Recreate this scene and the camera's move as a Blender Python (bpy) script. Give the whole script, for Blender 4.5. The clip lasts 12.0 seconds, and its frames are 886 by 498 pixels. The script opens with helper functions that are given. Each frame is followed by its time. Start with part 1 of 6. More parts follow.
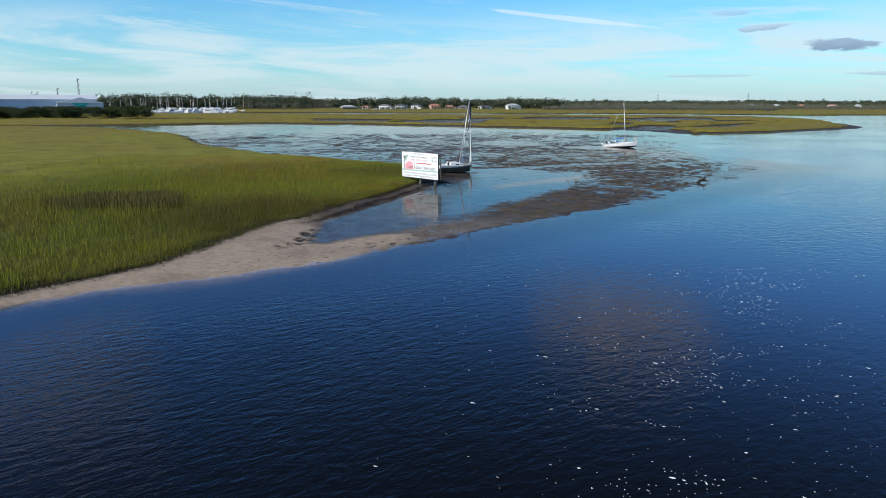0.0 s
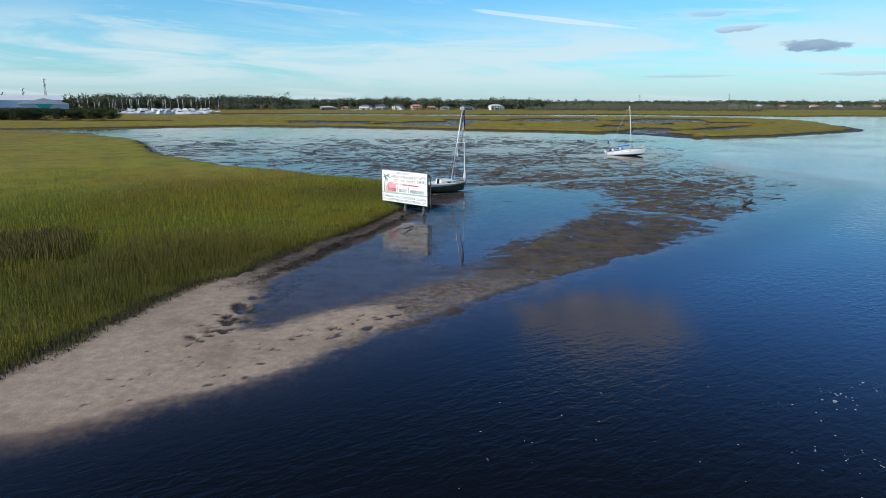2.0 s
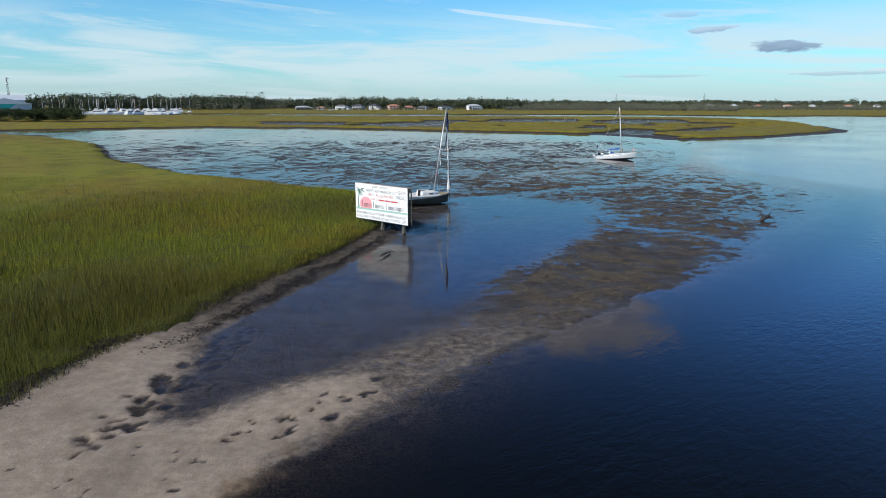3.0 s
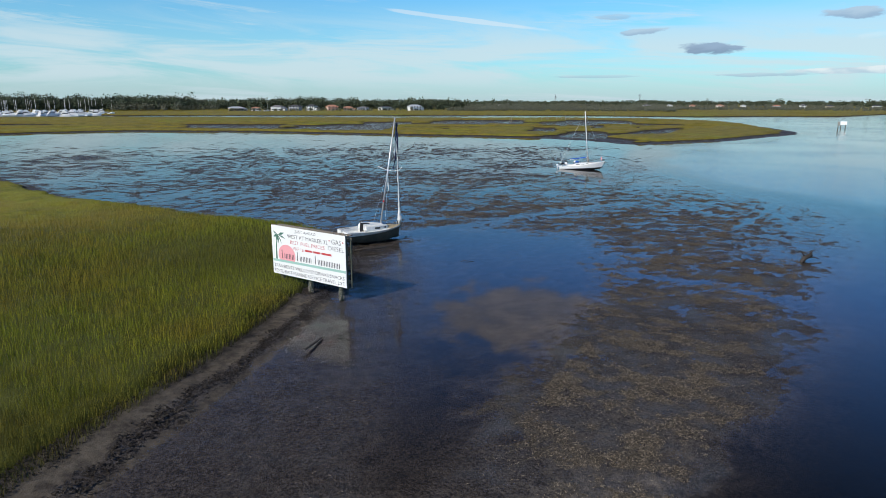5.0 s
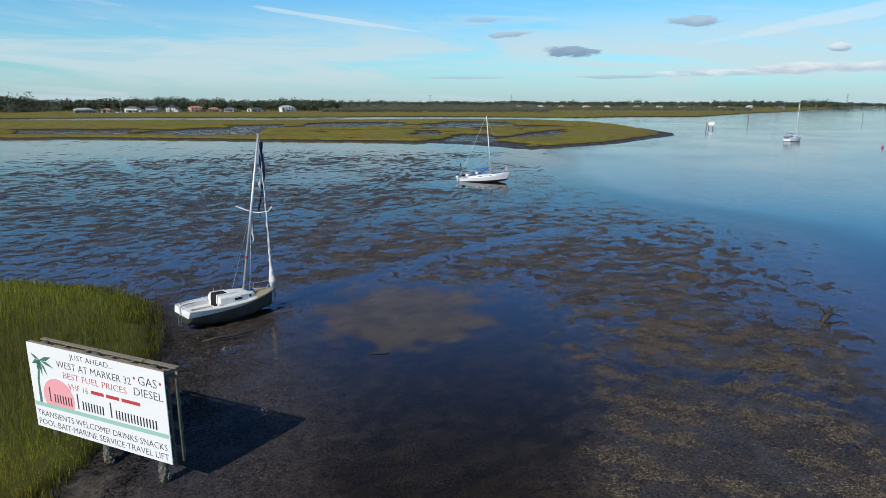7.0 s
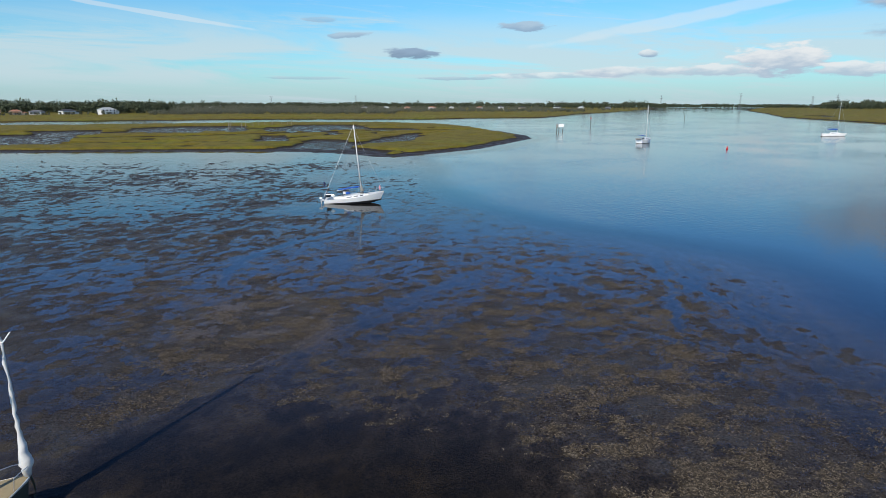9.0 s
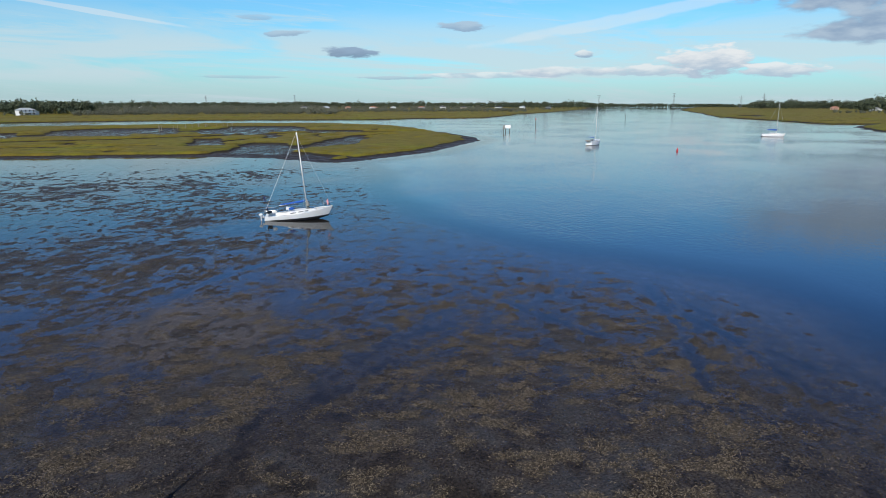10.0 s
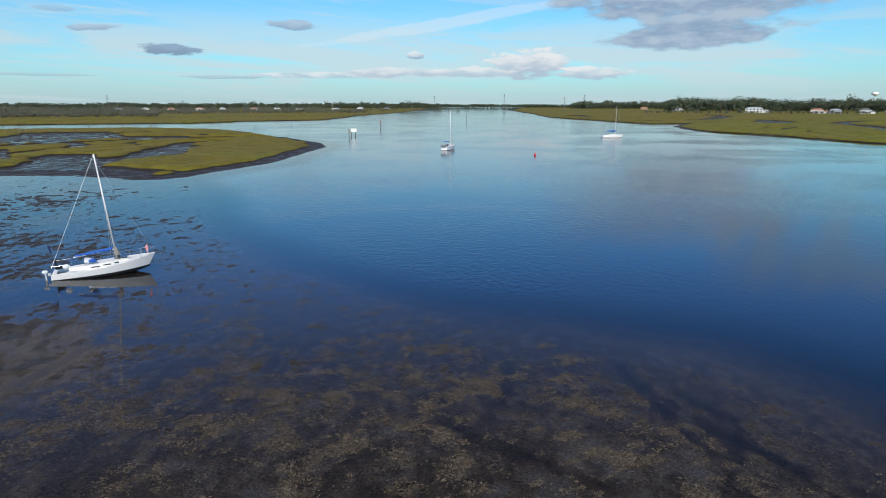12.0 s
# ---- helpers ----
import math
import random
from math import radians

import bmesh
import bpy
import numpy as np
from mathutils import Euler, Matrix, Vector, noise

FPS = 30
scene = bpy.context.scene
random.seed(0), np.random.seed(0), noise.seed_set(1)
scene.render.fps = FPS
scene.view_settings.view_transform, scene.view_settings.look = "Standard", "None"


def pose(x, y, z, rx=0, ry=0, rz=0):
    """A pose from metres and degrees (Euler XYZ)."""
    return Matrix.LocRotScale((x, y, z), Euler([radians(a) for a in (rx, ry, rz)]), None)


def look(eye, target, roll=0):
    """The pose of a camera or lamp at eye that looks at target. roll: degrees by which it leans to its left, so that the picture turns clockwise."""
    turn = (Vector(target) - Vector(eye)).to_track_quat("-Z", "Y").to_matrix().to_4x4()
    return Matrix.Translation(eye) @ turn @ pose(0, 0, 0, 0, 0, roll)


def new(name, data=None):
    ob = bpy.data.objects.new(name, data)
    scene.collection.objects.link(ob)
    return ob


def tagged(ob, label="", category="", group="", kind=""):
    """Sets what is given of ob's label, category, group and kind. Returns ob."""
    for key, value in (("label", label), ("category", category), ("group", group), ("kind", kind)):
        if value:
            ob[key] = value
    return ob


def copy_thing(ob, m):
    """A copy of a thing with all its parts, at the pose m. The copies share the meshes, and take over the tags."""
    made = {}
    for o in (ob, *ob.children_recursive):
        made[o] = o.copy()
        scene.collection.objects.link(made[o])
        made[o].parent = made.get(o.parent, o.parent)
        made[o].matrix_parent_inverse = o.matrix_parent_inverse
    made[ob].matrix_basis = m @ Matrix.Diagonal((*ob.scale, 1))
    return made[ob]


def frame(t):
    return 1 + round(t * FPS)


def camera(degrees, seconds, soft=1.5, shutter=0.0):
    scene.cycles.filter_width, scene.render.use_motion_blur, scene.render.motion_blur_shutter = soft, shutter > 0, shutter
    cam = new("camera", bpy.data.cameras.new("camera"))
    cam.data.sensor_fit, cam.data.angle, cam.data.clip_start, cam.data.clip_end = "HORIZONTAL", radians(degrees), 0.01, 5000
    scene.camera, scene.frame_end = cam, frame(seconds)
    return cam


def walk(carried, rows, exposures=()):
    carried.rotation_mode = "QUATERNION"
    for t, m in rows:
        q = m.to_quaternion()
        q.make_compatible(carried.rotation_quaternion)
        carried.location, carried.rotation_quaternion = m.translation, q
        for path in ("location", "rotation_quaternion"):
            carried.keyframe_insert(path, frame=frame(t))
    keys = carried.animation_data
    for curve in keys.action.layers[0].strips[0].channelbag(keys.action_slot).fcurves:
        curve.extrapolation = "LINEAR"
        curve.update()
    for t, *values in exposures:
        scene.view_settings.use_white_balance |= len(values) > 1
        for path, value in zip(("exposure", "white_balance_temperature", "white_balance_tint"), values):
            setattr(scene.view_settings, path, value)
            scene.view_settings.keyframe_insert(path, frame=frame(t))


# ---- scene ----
cam = camera(69.31, 12.0, soft=0.8)
PATH = [
    (0, (6.765, 24.988, 11.064), (6.714, 26.936, 10.615), 0.0),
    (0.5, (6.385, 29.333, 11.171), (6.348, 31.282, 10.722), 0.0),
    (1, (5.998, 33.604, 11.395), (5.974, 35.552, 10.946), 0.0),
    (1.5, (5.630, 38.093, 11.551), (5.620, 40.042, 11.102), 0.0),
    (2, (5.374, 42.589, 11.705), (5.379, 44.538, 11.256), 0.0),
    (2.5, (5.111, 47.046, 11.894), (5.146, 48.995, 11.444), 0.0),
    (3, (4.952, 51.695, 12.004), (5.025, 53.642, 11.554), 0.0),
    (5, (4.949, 69.264, 12.589), (5.199, 71.196, 12.139), 0.0),
    (5.5, (5.101, 73.763, 12.731), (5.420, 75.686, 12.282), 0.0),
    (6, (5.440, 78.284, 12.837), (5.851, 80.189, 12.388), 0.0),
    (6.5, (5.875, 82.804, 12.931), (6.387, 84.685, 12.483), 0.0),
    (7, (6.472, 87.329, 13.039), (7.084, 89.179, 12.590), 0.0),
    (7.5, (7.220, 91.801, 13.126), (7.940, 93.612, 12.677), 0.0),
    (9.5, (11.655, 108.692, 14.001), (12.764, 110.295, 13.554), 0.0),
    (10, (13.399, 112.758, 14.294), (14.573, 114.313, 13.846), 0.0),
    (10.5, (15.273, 116.749, 14.507), (16.518, 118.249, 14.059), 0.0),
    (11, (17.279, 120.597, 14.761), (18.612, 122.019, 14.314), 0.0),
    (11.5, (19.608, 124.461, 14.915), (21.040, 125.784, 14.468), 0.0),
    (12, (22.114, 128.134, 15.051), (23.636, 129.352, 14.604), 0.0),
]
walk(cam, [(t, look(eye, target, roll)) for t, eye, target, roll in PATH],
     [(0, 0.11), (3, 0.06), (5, -0.02), (7.5, -0.10), (9.5, -0.12), (12, -0.12)])

# ---- sky, sun, exposure ----
SUN_AZ, SUN_EL = radians(-128), radians(38)      # azimuth from +y towards +x

world = bpy.data.worlds.new("world")
scene.world = world
world.use_nodes = True


class Net:
    """Short hand for node trees."""

    def __init__(self, tree):
        self.t = tree
        tree.nodes.clear()

    def node(self, kind, **props):
        n = self.t.nodes.new(kind)
        for k, v in props.items():
            setattr(n, k, v)
        return n

    def put(self, sock, v):
        if isinstance(v, (int, float, tuple)):
            sock.default_value = v
        else:
            self.t.links.new(v, sock)

    def math(self, op, a, b=0.0, c=0.0, clamp=False):
        n = self.node("ShaderNodeMath", operation=op, use_clamp=clamp)
        for k, v in enumerate((a, b, c)):
            self.put(n.inputs[k], v)
        return n.outputs[0]

    def ramp(self, v, lo, hi, a=0.0, b=1.0):
        n = self.node("ShaderNodeMapRange", interpolation_type="SMOOTHSTEP")
        for k, u in enumerate((v, lo, hi, a, b)):
            self.put(n.inputs[k], u)
        return n.outputs[0]

    def noise(self, vec, scale, detail=4.0, rough=0.55, warp=0.0):
        n = self.node("ShaderNodeTexNoise")
        self.put(n.inputs["Vector"], vec)
        for k, u in (("Scale", scale), ("Detail", detail), ("Roughness", rough), ("Distortion", warp)):
            self.put(n.inputs[k], u)
        return n.outputs["Fac"]

    def mix(self, f, a, b, blend="MIX"):
        n = self.node("ShaderNodeMix", data_type="RGBA", blend_type=blend)
        self.put(n.inputs[0], f)
        self.put(n.inputs[6], a)
        self.put(n.inputs[7], b)
        return n.outputs[2]

    def vec(self, x, y, z):
        n = self.node("ShaderNodeCombineXYZ")
        for k, v in enumerate((x, y, z)):
            self.put(n.inputs[k], v)
        return n.outputs[0]

    def attr(self, name):
        return self.node("ShaderNodeAttribute", attribute_name=name).outputs["Fac"]

    def bump(self, height, strength, dist, normal=None):
        n = self.node("ShaderNodeBump")
        self.put(n.inputs["Strength"], strength)
        self.put(n.inputs["Distance"], dist)
        self.put(n.inputs["Height"], height)
        if normal is not None:
            self.put(n.inputs["Normal"], normal)
        return n.outputs[0]


def rgb(r, g, b):
    return (r, g, b, 1.0)


def build_world():
    n = Net(world.node_tree)
    sky = n.node("ShaderNodeTexSky", sky_type="NISHITA", sun_disc=False)
    sky.sun_elevation, sky.sun_rotation = SUN_EL, SUN_AZ
    sky.air_density, sky.dust_density, sky.ozone_density = 1.0, 0.6, 2.0
    d = n.node("ShaderNodeTexCoord").outputs["Generated"]
    sep = n.node("ShaderNodeSeparateXYZ")
    n.put(sep.inputs[0], d)
    az = n.math("MULTIPLY", n.math("ARCTAN2", sep.outputs[0], sep.outputs[1]), 57.2958)
    el = n.math("MULTIPLY", n.math("ARCSINE", sep.outputs[2]), 57.2958)
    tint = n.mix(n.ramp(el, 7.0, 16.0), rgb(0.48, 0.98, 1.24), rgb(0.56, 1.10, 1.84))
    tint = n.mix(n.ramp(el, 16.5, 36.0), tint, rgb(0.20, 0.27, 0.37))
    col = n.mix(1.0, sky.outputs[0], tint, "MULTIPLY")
    # thin high cloud: a pale ragged veil low down, long streaks above it
    bank = n.noise(n.vec(n.math("MULTIPLY", az, 0.045), n.math("MULTIPLY_ADD", az, 0.012, n.math("MULTIPLY", el, 0.34)), 7.3), 1.3, 7.0, 0.60, 0.9)
    wisp = n.noise(n.vec(n.math("MULTIPLY", az, 0.055), n.math("MULTIPLY_ADD", az, 0.055, n.math("MULTIPLY", el, 0.75)), 1.7), 1.1, 8.0, 0.64, 0.7)
    low = n.math("MULTIPLY", n.ramp(el, 0.2, 2.2), n.ramp(el, 8.5, 4.0))
    veil = n.math("MULTIPLY", n.ramp(bank, 0.36, 0.60), low)
    high = n.math("MULTIPLY", n.ramp(wisp, 0.47, 0.70), n.ramp(el, 11.5, 6.0, 0.05, 1.0))
    cirrus = n.math("MAXIMUM", n.math("MULTIPLY_ADD", veil, 0.66, n.math("MULTIPLY", low, 0.14)), n.math("MULTIPLY", high, 0.66))
    col = n.mix(cirrus, col, rgb(*CLOUD_WHITE))
    # haze low over the land
    col = n.mix(n.ramp(el, 3.4, -0.6, 0.0, 0.66), col, rgb(*HAZE))
    # one straight trail and separate heaps of cloud: azimuth, elevation, half width, half height, slope, density, grey
    rag = n.math("SUBTRACT", n.noise(n.vec(n.math("MULTIPLY", az, 0.34), n.math("MULTIPLY", el, 0.95), 3.0), 1.0, 5.0, 0.50), 0.5)
    rag2 = n.math("SUBTRACT", n.noise(n.vec(n.math("MULTIPLY", az, 0.60), n.math("MULTIPLY", el, 1.9), 9.0), 1.0, 5.0, 0.52), 0.5)
    for a, e, w, h, slope, dens, top, foot in CLOUDS:
        x = n.math("DIVIDE", n.math("SUBTRACT", az, a), w)
        y = n.math("DIVIDE", n.math("SUBTRACT", n.math("SUBTRACT", el, e), n.math("MULTIPLY", n.math("SUBTRACT", az, a), slope)), h)
        r = n.math("MULTIPLY_ADD", x, x, n.math("MULTIPLY", y, y))
        body = n.math("ADD", n.math("SUBTRACT", 1.0, r), n.math("MULTIPLY", rag if w > 4 else rag2, 1.6 if dens < 0.5 else 2.5 if w > 7.2 else 2.9))
        mask = n.math("MULTIPLY", n.ramp(body, 0.0, 0.60), dens)
        shade = n.ramp(n.math("MULTIPLY_ADD", rag2, 2.2, n.math("MULTIPLY_ADD", rag, 3.2, n.math("MULTIPLY", y, 0.5))) if w > 6 else n.math("MULTIPLY_ADD", rag2, 2.2, y), -0.7, 0.75)
        col = n.mix(mask, col, n.mix(shade, rgb(*foot), rgb(*top)))
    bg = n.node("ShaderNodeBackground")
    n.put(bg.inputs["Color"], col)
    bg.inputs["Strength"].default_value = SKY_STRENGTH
    out = n.node("ShaderNodeOutputWorld")
    n.t.links.new(bg.outputs[0], out.inputs[0])


SKY_STRENGTH = 0.12
CLOUD_WHITE = (5.3, 6.4, 6.9)
HAZE = (4.9, 5.8, 6.4)
LIT, DIM, GREY, DARK = (7.2, 7.5, 7.7), (3.9, 4.9, 6.0), (2.4, 3.4, 4.8), (1.8, 2.6, 3.8)
WARM, PALE = (6.0, 5.4, 5.2), (3.6, 3.5, 3.8)
CLOUDS = [
    (9.3, 6.65, 8.2, 0.22, -0.125, 0.40, LIT, LIT),
    (51.5, 6.5, 12.0, 0.55, 0.16, 0.35, LIT, LIT),
    (29.2, 4.05, 2.6, 0.50, -0.02, 0.9, GREY, DARK),
    (23.8, 5.5, 2.2, 0.28, 0.05, 0.7, DIM, GREY),
    (38.9, 6.2, 2.6, 0.42, -0.03, 0.8, DIM, GREY),
    (21.5, 6.7, 1.6, 0.25, 0.0, 0.45, DIM, GREY),
    (41.0, 2.2, 7.0, 0.32, 0.0, 0.7, LIT, DIM),
    (33.2, 2.0, 4.0, 0.16, 0.0, 0.5, DIM, GREY),
    (20.0, 2.0, 4.0, 0.14, 0.0, 0.4, DIM, GREY),
    (58.8, 3.15, 4.0, 1.35, 0.0, 0.97, LIT, DIM),
    (63.8, 2.4, 3.4, 0.65, 0.0, 0.9, LIT, DIM),
    (54.0, 2.5, 3.6, 0.5, 0.0, 0.8, LIT, DIM),
    (47.5, 2.5, 5.0, 0.5, 0.0, 0.8, LIT, DIM),
    (49.0, 3.9, 0.9, 0.35, 0.0, 0.8, LIT, GREY),
    (71.6, 8.6, 12.6, 2.5, 0.0, 0.98, DIM, GREY),
    (71.8, 5.5, 7.4, 1.5, 0.03, 0.97, DIM, GREY),
    (14.6, 18.9, 9.0, 3.3, 0.0, 0.74, WARM, PALE),
    (82.0, 12.2, 8.0, 2.6, 0.0, 0.5, DIM, GREY),
    (-34.0, 21.0, 8.0, 3.0, 0.0, 0.6, WARM, PALE),
]
build_world()

sun = new("sun", bpy.data.lights.new("sun", "SUN"))
sun.data.energy, sun.data.angle, sun.data.color = 4.4, radians(0.53), (1.0, 0.94, 0.85)
sun.matrix_world = look((0, 0, 100), (-math.sin(SUN_AZ) * math.cos(SUN_EL), -math.cos(SUN_AZ) * math.cos(SUN_EL), 100 - math.sin(SUN_EL)))


# ---- materials ----
def material(name):
    m = bpy.data.materials.new(name)
    m.use_nodes = True
    n = Net(m.node_tree)
    out = n.node("ShaderNodeOutputMaterial")
    return m, n, out


def place(n):
    return n.node("ShaderNodeNewGeometry").outputs["Position"]


def surface(n, out, col, rough, bump=None, metal=0.0, spec=0.5):
    p = n.node("ShaderNodeBsdfPrincipled")
    n.put(p.inputs["Base Color"], col)
    n.put(p.inputs["Roughness"], rough)
    n.put(p.inputs["Metallic"], metal)
    n.put(p.inputs["Specular IOR Level"], spec)
    if bump is not None:
        n.put(p.inputs["Normal"], bump)
    n.t.links.new(p.outputs[0], out.inputs[0])
    return p


def plain(name, col, rough=0.6, metal=0.0, stain=0.25, grain=6.0, dirt=None, bump=0.15):
    """Paint, metal or plastic with blotches and fine grain; dirt: the colour of the stains."""
    m, n, out = material(name)
    v = n.node("ShaderNodeTexCoord").outputs["Object"]
    a, b = n.noise(v, grain * 0.25, 4.0, 0.6), n.noise(v, grain * 4.0, 3.0, 0.6)
    c = rgb(*col)
    d = rgb(*(dirt or tuple(k * 0.45 for k in col)))
    f = n.math("MULTIPLY", n.ramp(a, 0.45, 0.75), stain)
    c = n.mix(n.math("ADD", f, n.math("MULTIPLY", n.ramp(b, 0.55, 0.8), stain * 0.5)), c, d)
    surface(n, out, c, n.math("MULTIPLY_ADD", a, 0.2, rough - 0.1), n.bump(b, bump, 0.01), metal)
    return m


def ground_material():
    m, n, out = material("mud_and_sand")
    p = place(n)
    sand, weed, marsh = n.attr("sand"), n.attr("weed"), n.attr("marsh")
    big, mid, fine = n.noise(p, 0.35, 5.0, 0.6), n.noise(p, 1.9, 6.0, 0.68), n.noise(p, 9.0, 6.0, 0.72)
    grit = n.noise(p, 28.0, 3.0, 0.7)
    mud = n.mix(n.ramp(n.math("MULTIPLY_ADD", fine, 0.7, n.math("MULTIPLY", mid, 0.3)), 0.38, 0.62), rgb(0.019, 0.017, 0.018), rgb(0.094, 0.083, 0.081))
    tuft = n.ramp(n.math("ADD", weed, n.math("MULTIPLY_ADD", n.math("SUBTRACT", fine, 0.5), 2.6, n.math("MULTIPLY", n.math("SUBTRACT", grit, 0.5), 1.2))), 0.72, 1.0)
    tuft = n.math("MULTIPLY", tuft, n.ramp(weed, 0.02, 0.3))
    mud = n.mix(tuft, mud, n.mix(n.ramp(grit, 0.35, 0.65), rgb(0.030, 0.025, 0.021), rgb(0.120, 0.100, 0.076)))
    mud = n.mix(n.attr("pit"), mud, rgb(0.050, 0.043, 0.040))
    dry = n.mix(n.ramp(mid, 0.3, 0.75), rgb(0.235, 0.190, 0.150), rgb(0.340, 0.285, 0.230))
    dry = n.mix(n.ramp(n.math("MULTIPLY_ADD", n.noise(p, 0.13, 3.0, 0.5), 0.8, n.math("MULTIPLY", big, 0.3)), 0.52, 0.78, 0.0, 0.45), dry, rgb(0.085, 0.066, 0.057))
    sep = n.node("ShaderNodeSeparateXYZ")
    n.put(sep.inputs[0], p)
    damp = n.mix(n.ramp(mid, 0.30, 0.72), rgb(0.040, 0.034, 0.029), rgb(0.112, 0.097, 0.078))
    dry = n.mix(n.ramp(n.math("MULTIPLY_ADD", big, 8.0, sep.outputs[1]), 84.0, 94.0), dry, damp)
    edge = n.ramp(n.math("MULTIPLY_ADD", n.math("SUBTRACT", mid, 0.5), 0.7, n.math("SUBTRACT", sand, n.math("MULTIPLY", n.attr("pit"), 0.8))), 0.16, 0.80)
    col = n.mix(edge, mud, dry)
    col = n.mix(marsh, col, rgb(0.06, 0.05, 0.028))
    wet = n.math("MULTIPLY", n.ramp(n.math("MULTIPLY_ADD", mid, 0.5, big), 0.86, 0.62), n.math("SUBTRACT", 1.0, n.math("MULTIPLY", edge, 0.75)))
    rough = n.math("MULTIPLY_ADD", wet, -0.30, 0.78)
    h = n.math("MULTIPLY_ADD", fine, 0.75, n.math("MULTIPLY_ADD", grit, 0.20, n.math("MULTIPLY", mid, 0.7)))
    surface(n, out, col, rough, n.bump(h, n.math("MULTIPLY_ADD", edge, -0.55, 0.85), 0.20), 0.0, n.math("MULTIPLY_ADD", wet, 0.10, 0.05))
    return m


def water_material():
    m, n, out = material("river_water")
    p = place(n)
    depth = n.attr("depth")
    open_w = n.ramp(depth, 0.10, 0.9)
    sep = n.node("ShaderNodeSeparateXYZ")
    n.put(sep.inputs[0], p)
    # wind ripples run across the river in patches
    rip = n.vec(n.math("ADD", n.math("MULTIPLY", sep.outputs[0], 0.55), n.math("MULTIPLY", sep.outputs[1], 0.5)),
                n.math("SUBTRACT", n.math("MULTIPLY", sep.outputs[1], 1.25), n.math("MULTIPLY", sep.outputs[0], 0.9)), 0.0)
    a, b = n.noise(rip, 1.5, 3.0, 0.6, 0.4), n.noise(rip, 4.2, 2.0, 0.5, 0.3)
    gust = n.noise(p, 0.028, 3.0, 0.55, 0.6)
    calm = n.math("MULTIPLY_ADD", n.ramp(gust, 0.36, 0.66), 0.8, 0.2)
    h = n.math("MULTIPLY_ADD", b, 0.22, a)
    amp = n.math("MULTIPLY", calm, n.math("MULTIPLY_ADD", open_w, 0.70, n.math("MULTIPLY_ADD", n.attr("still"), -0.12, 0.14)))
    film = n.math("MULTIPLY", n.ramp(depth, 0.06, 0.0), 0.5)
    nrm = n.bump(h, n.math("MULTIPLY", amp, 0.36), 0.16)
    nrm = n.bump(n.noise(p, 4.2, 4.0, 0.6), n.math("MULTIPLY", film, 0.55), 0.10, nrm)
    gl = n.node("ShaderNodeBsdfGlossy")
    n.put(gl.inputs["Roughness"], n.math("MULTIPLY_ADD", amp, 0.06, 0.02))
    n.put(gl.inputs["Normal"], nrm)
    df = n.node("ShaderNodeBsdfDiffuse")
    n.put(df.inputs["Color"], rgb(0.0030, 0.0042, 0.0062))
    clear = n.node("ShaderNodeBsdfTransparent")
    n.put(clear.inputs["Color"], n.mix(n.ramp(depth, 0.03, 0.12), rgb(0.92, 0.90, 0.87), rgb(0.70, 0.66, 0.60)))
    murk = n.math("SUBTRACT", 1.0, n.math("POWER", 2.71828, n.math("MULTIPLY", n.math("MAXIMUM", n.math("SUBTRACT", depth, 0.045), 0.0), -10.0)))
    body = n.node("ShaderNodeMixShader")
    n.put(body.inputs[0], murk)
    n.t.links.new(clear.outputs[0], body.inputs[1])
    n.t.links.new(df.outputs[0], body.inputs[2])
    fr = n.node("ShaderNodeFresnel")
    fr.inputs["IOR"].default_value = 1.34
    n.put(fr.inputs["Normal"], nrm)
    top = n.node("ShaderNodeMixShader")
    # sky reflection is lifted above Fresnel at low angles to brighten open water
    f = fr.outputs[0]
    f = n.math("MULTIPLY_ADD", n.math("MULTIPLY", n.math("MULTIPLY", f, f), n.math("SUBTRACT", 1.0, f)), n.math("MULTIPLY", open_w, 1.0), f)
    n.put(top.inputs[0], f)
    n.t.links.new(body.outputs[0], top.inputs[1])
    n.t.links.new(gl.outputs[0], top.inputs[2])
    # where the film of water breaks on the mud the wet ground lies open, with a ragged edge
    grain = n.math("MULTIPLY", n.math("SUBTRACT", n.noise(p, 1.8, 4.0, 0.62, 0.1), 0.5), 0.14)
    grain = n.math("ADD", grain, n.math("MULTIPLY_ADD", n.noise(p, 0.8, 4.0, 0.6, 0.2), 0.06, -0.03))
    shore = n.ramp(n.math("ADD", grain, depth), 0.037, 0.042)
    # a thin wet sheen stays on low mud
    sheen = n.ramp(depth, -0.02, 0.035, 0.0, 0.09)
    shore = n.math("MULTIPLY_ADD", shore, n.math("SUBTRACT", 1.0, sheen), sheen)
    shore = n.math("MULTIPLY_ADD", n.math("SUBTRACT", n.math("MULTIPLY_ADD", shore, 0.35, 0.34), shore), n.attr("film"), shore)
    gone = n.node("ShaderNodeBsdfTransparent")
    cut = n.node("ShaderNodeMixShader")
    n.put(cut.inputs[0], shore)
    n.t.links.new(gone.outputs[0], cut.inputs[1])
    n.t.links.new(top.outputs[0], cut.inputs[2])
    n.t.links.new(cut.outputs[0], out.inputs[0])
    return m


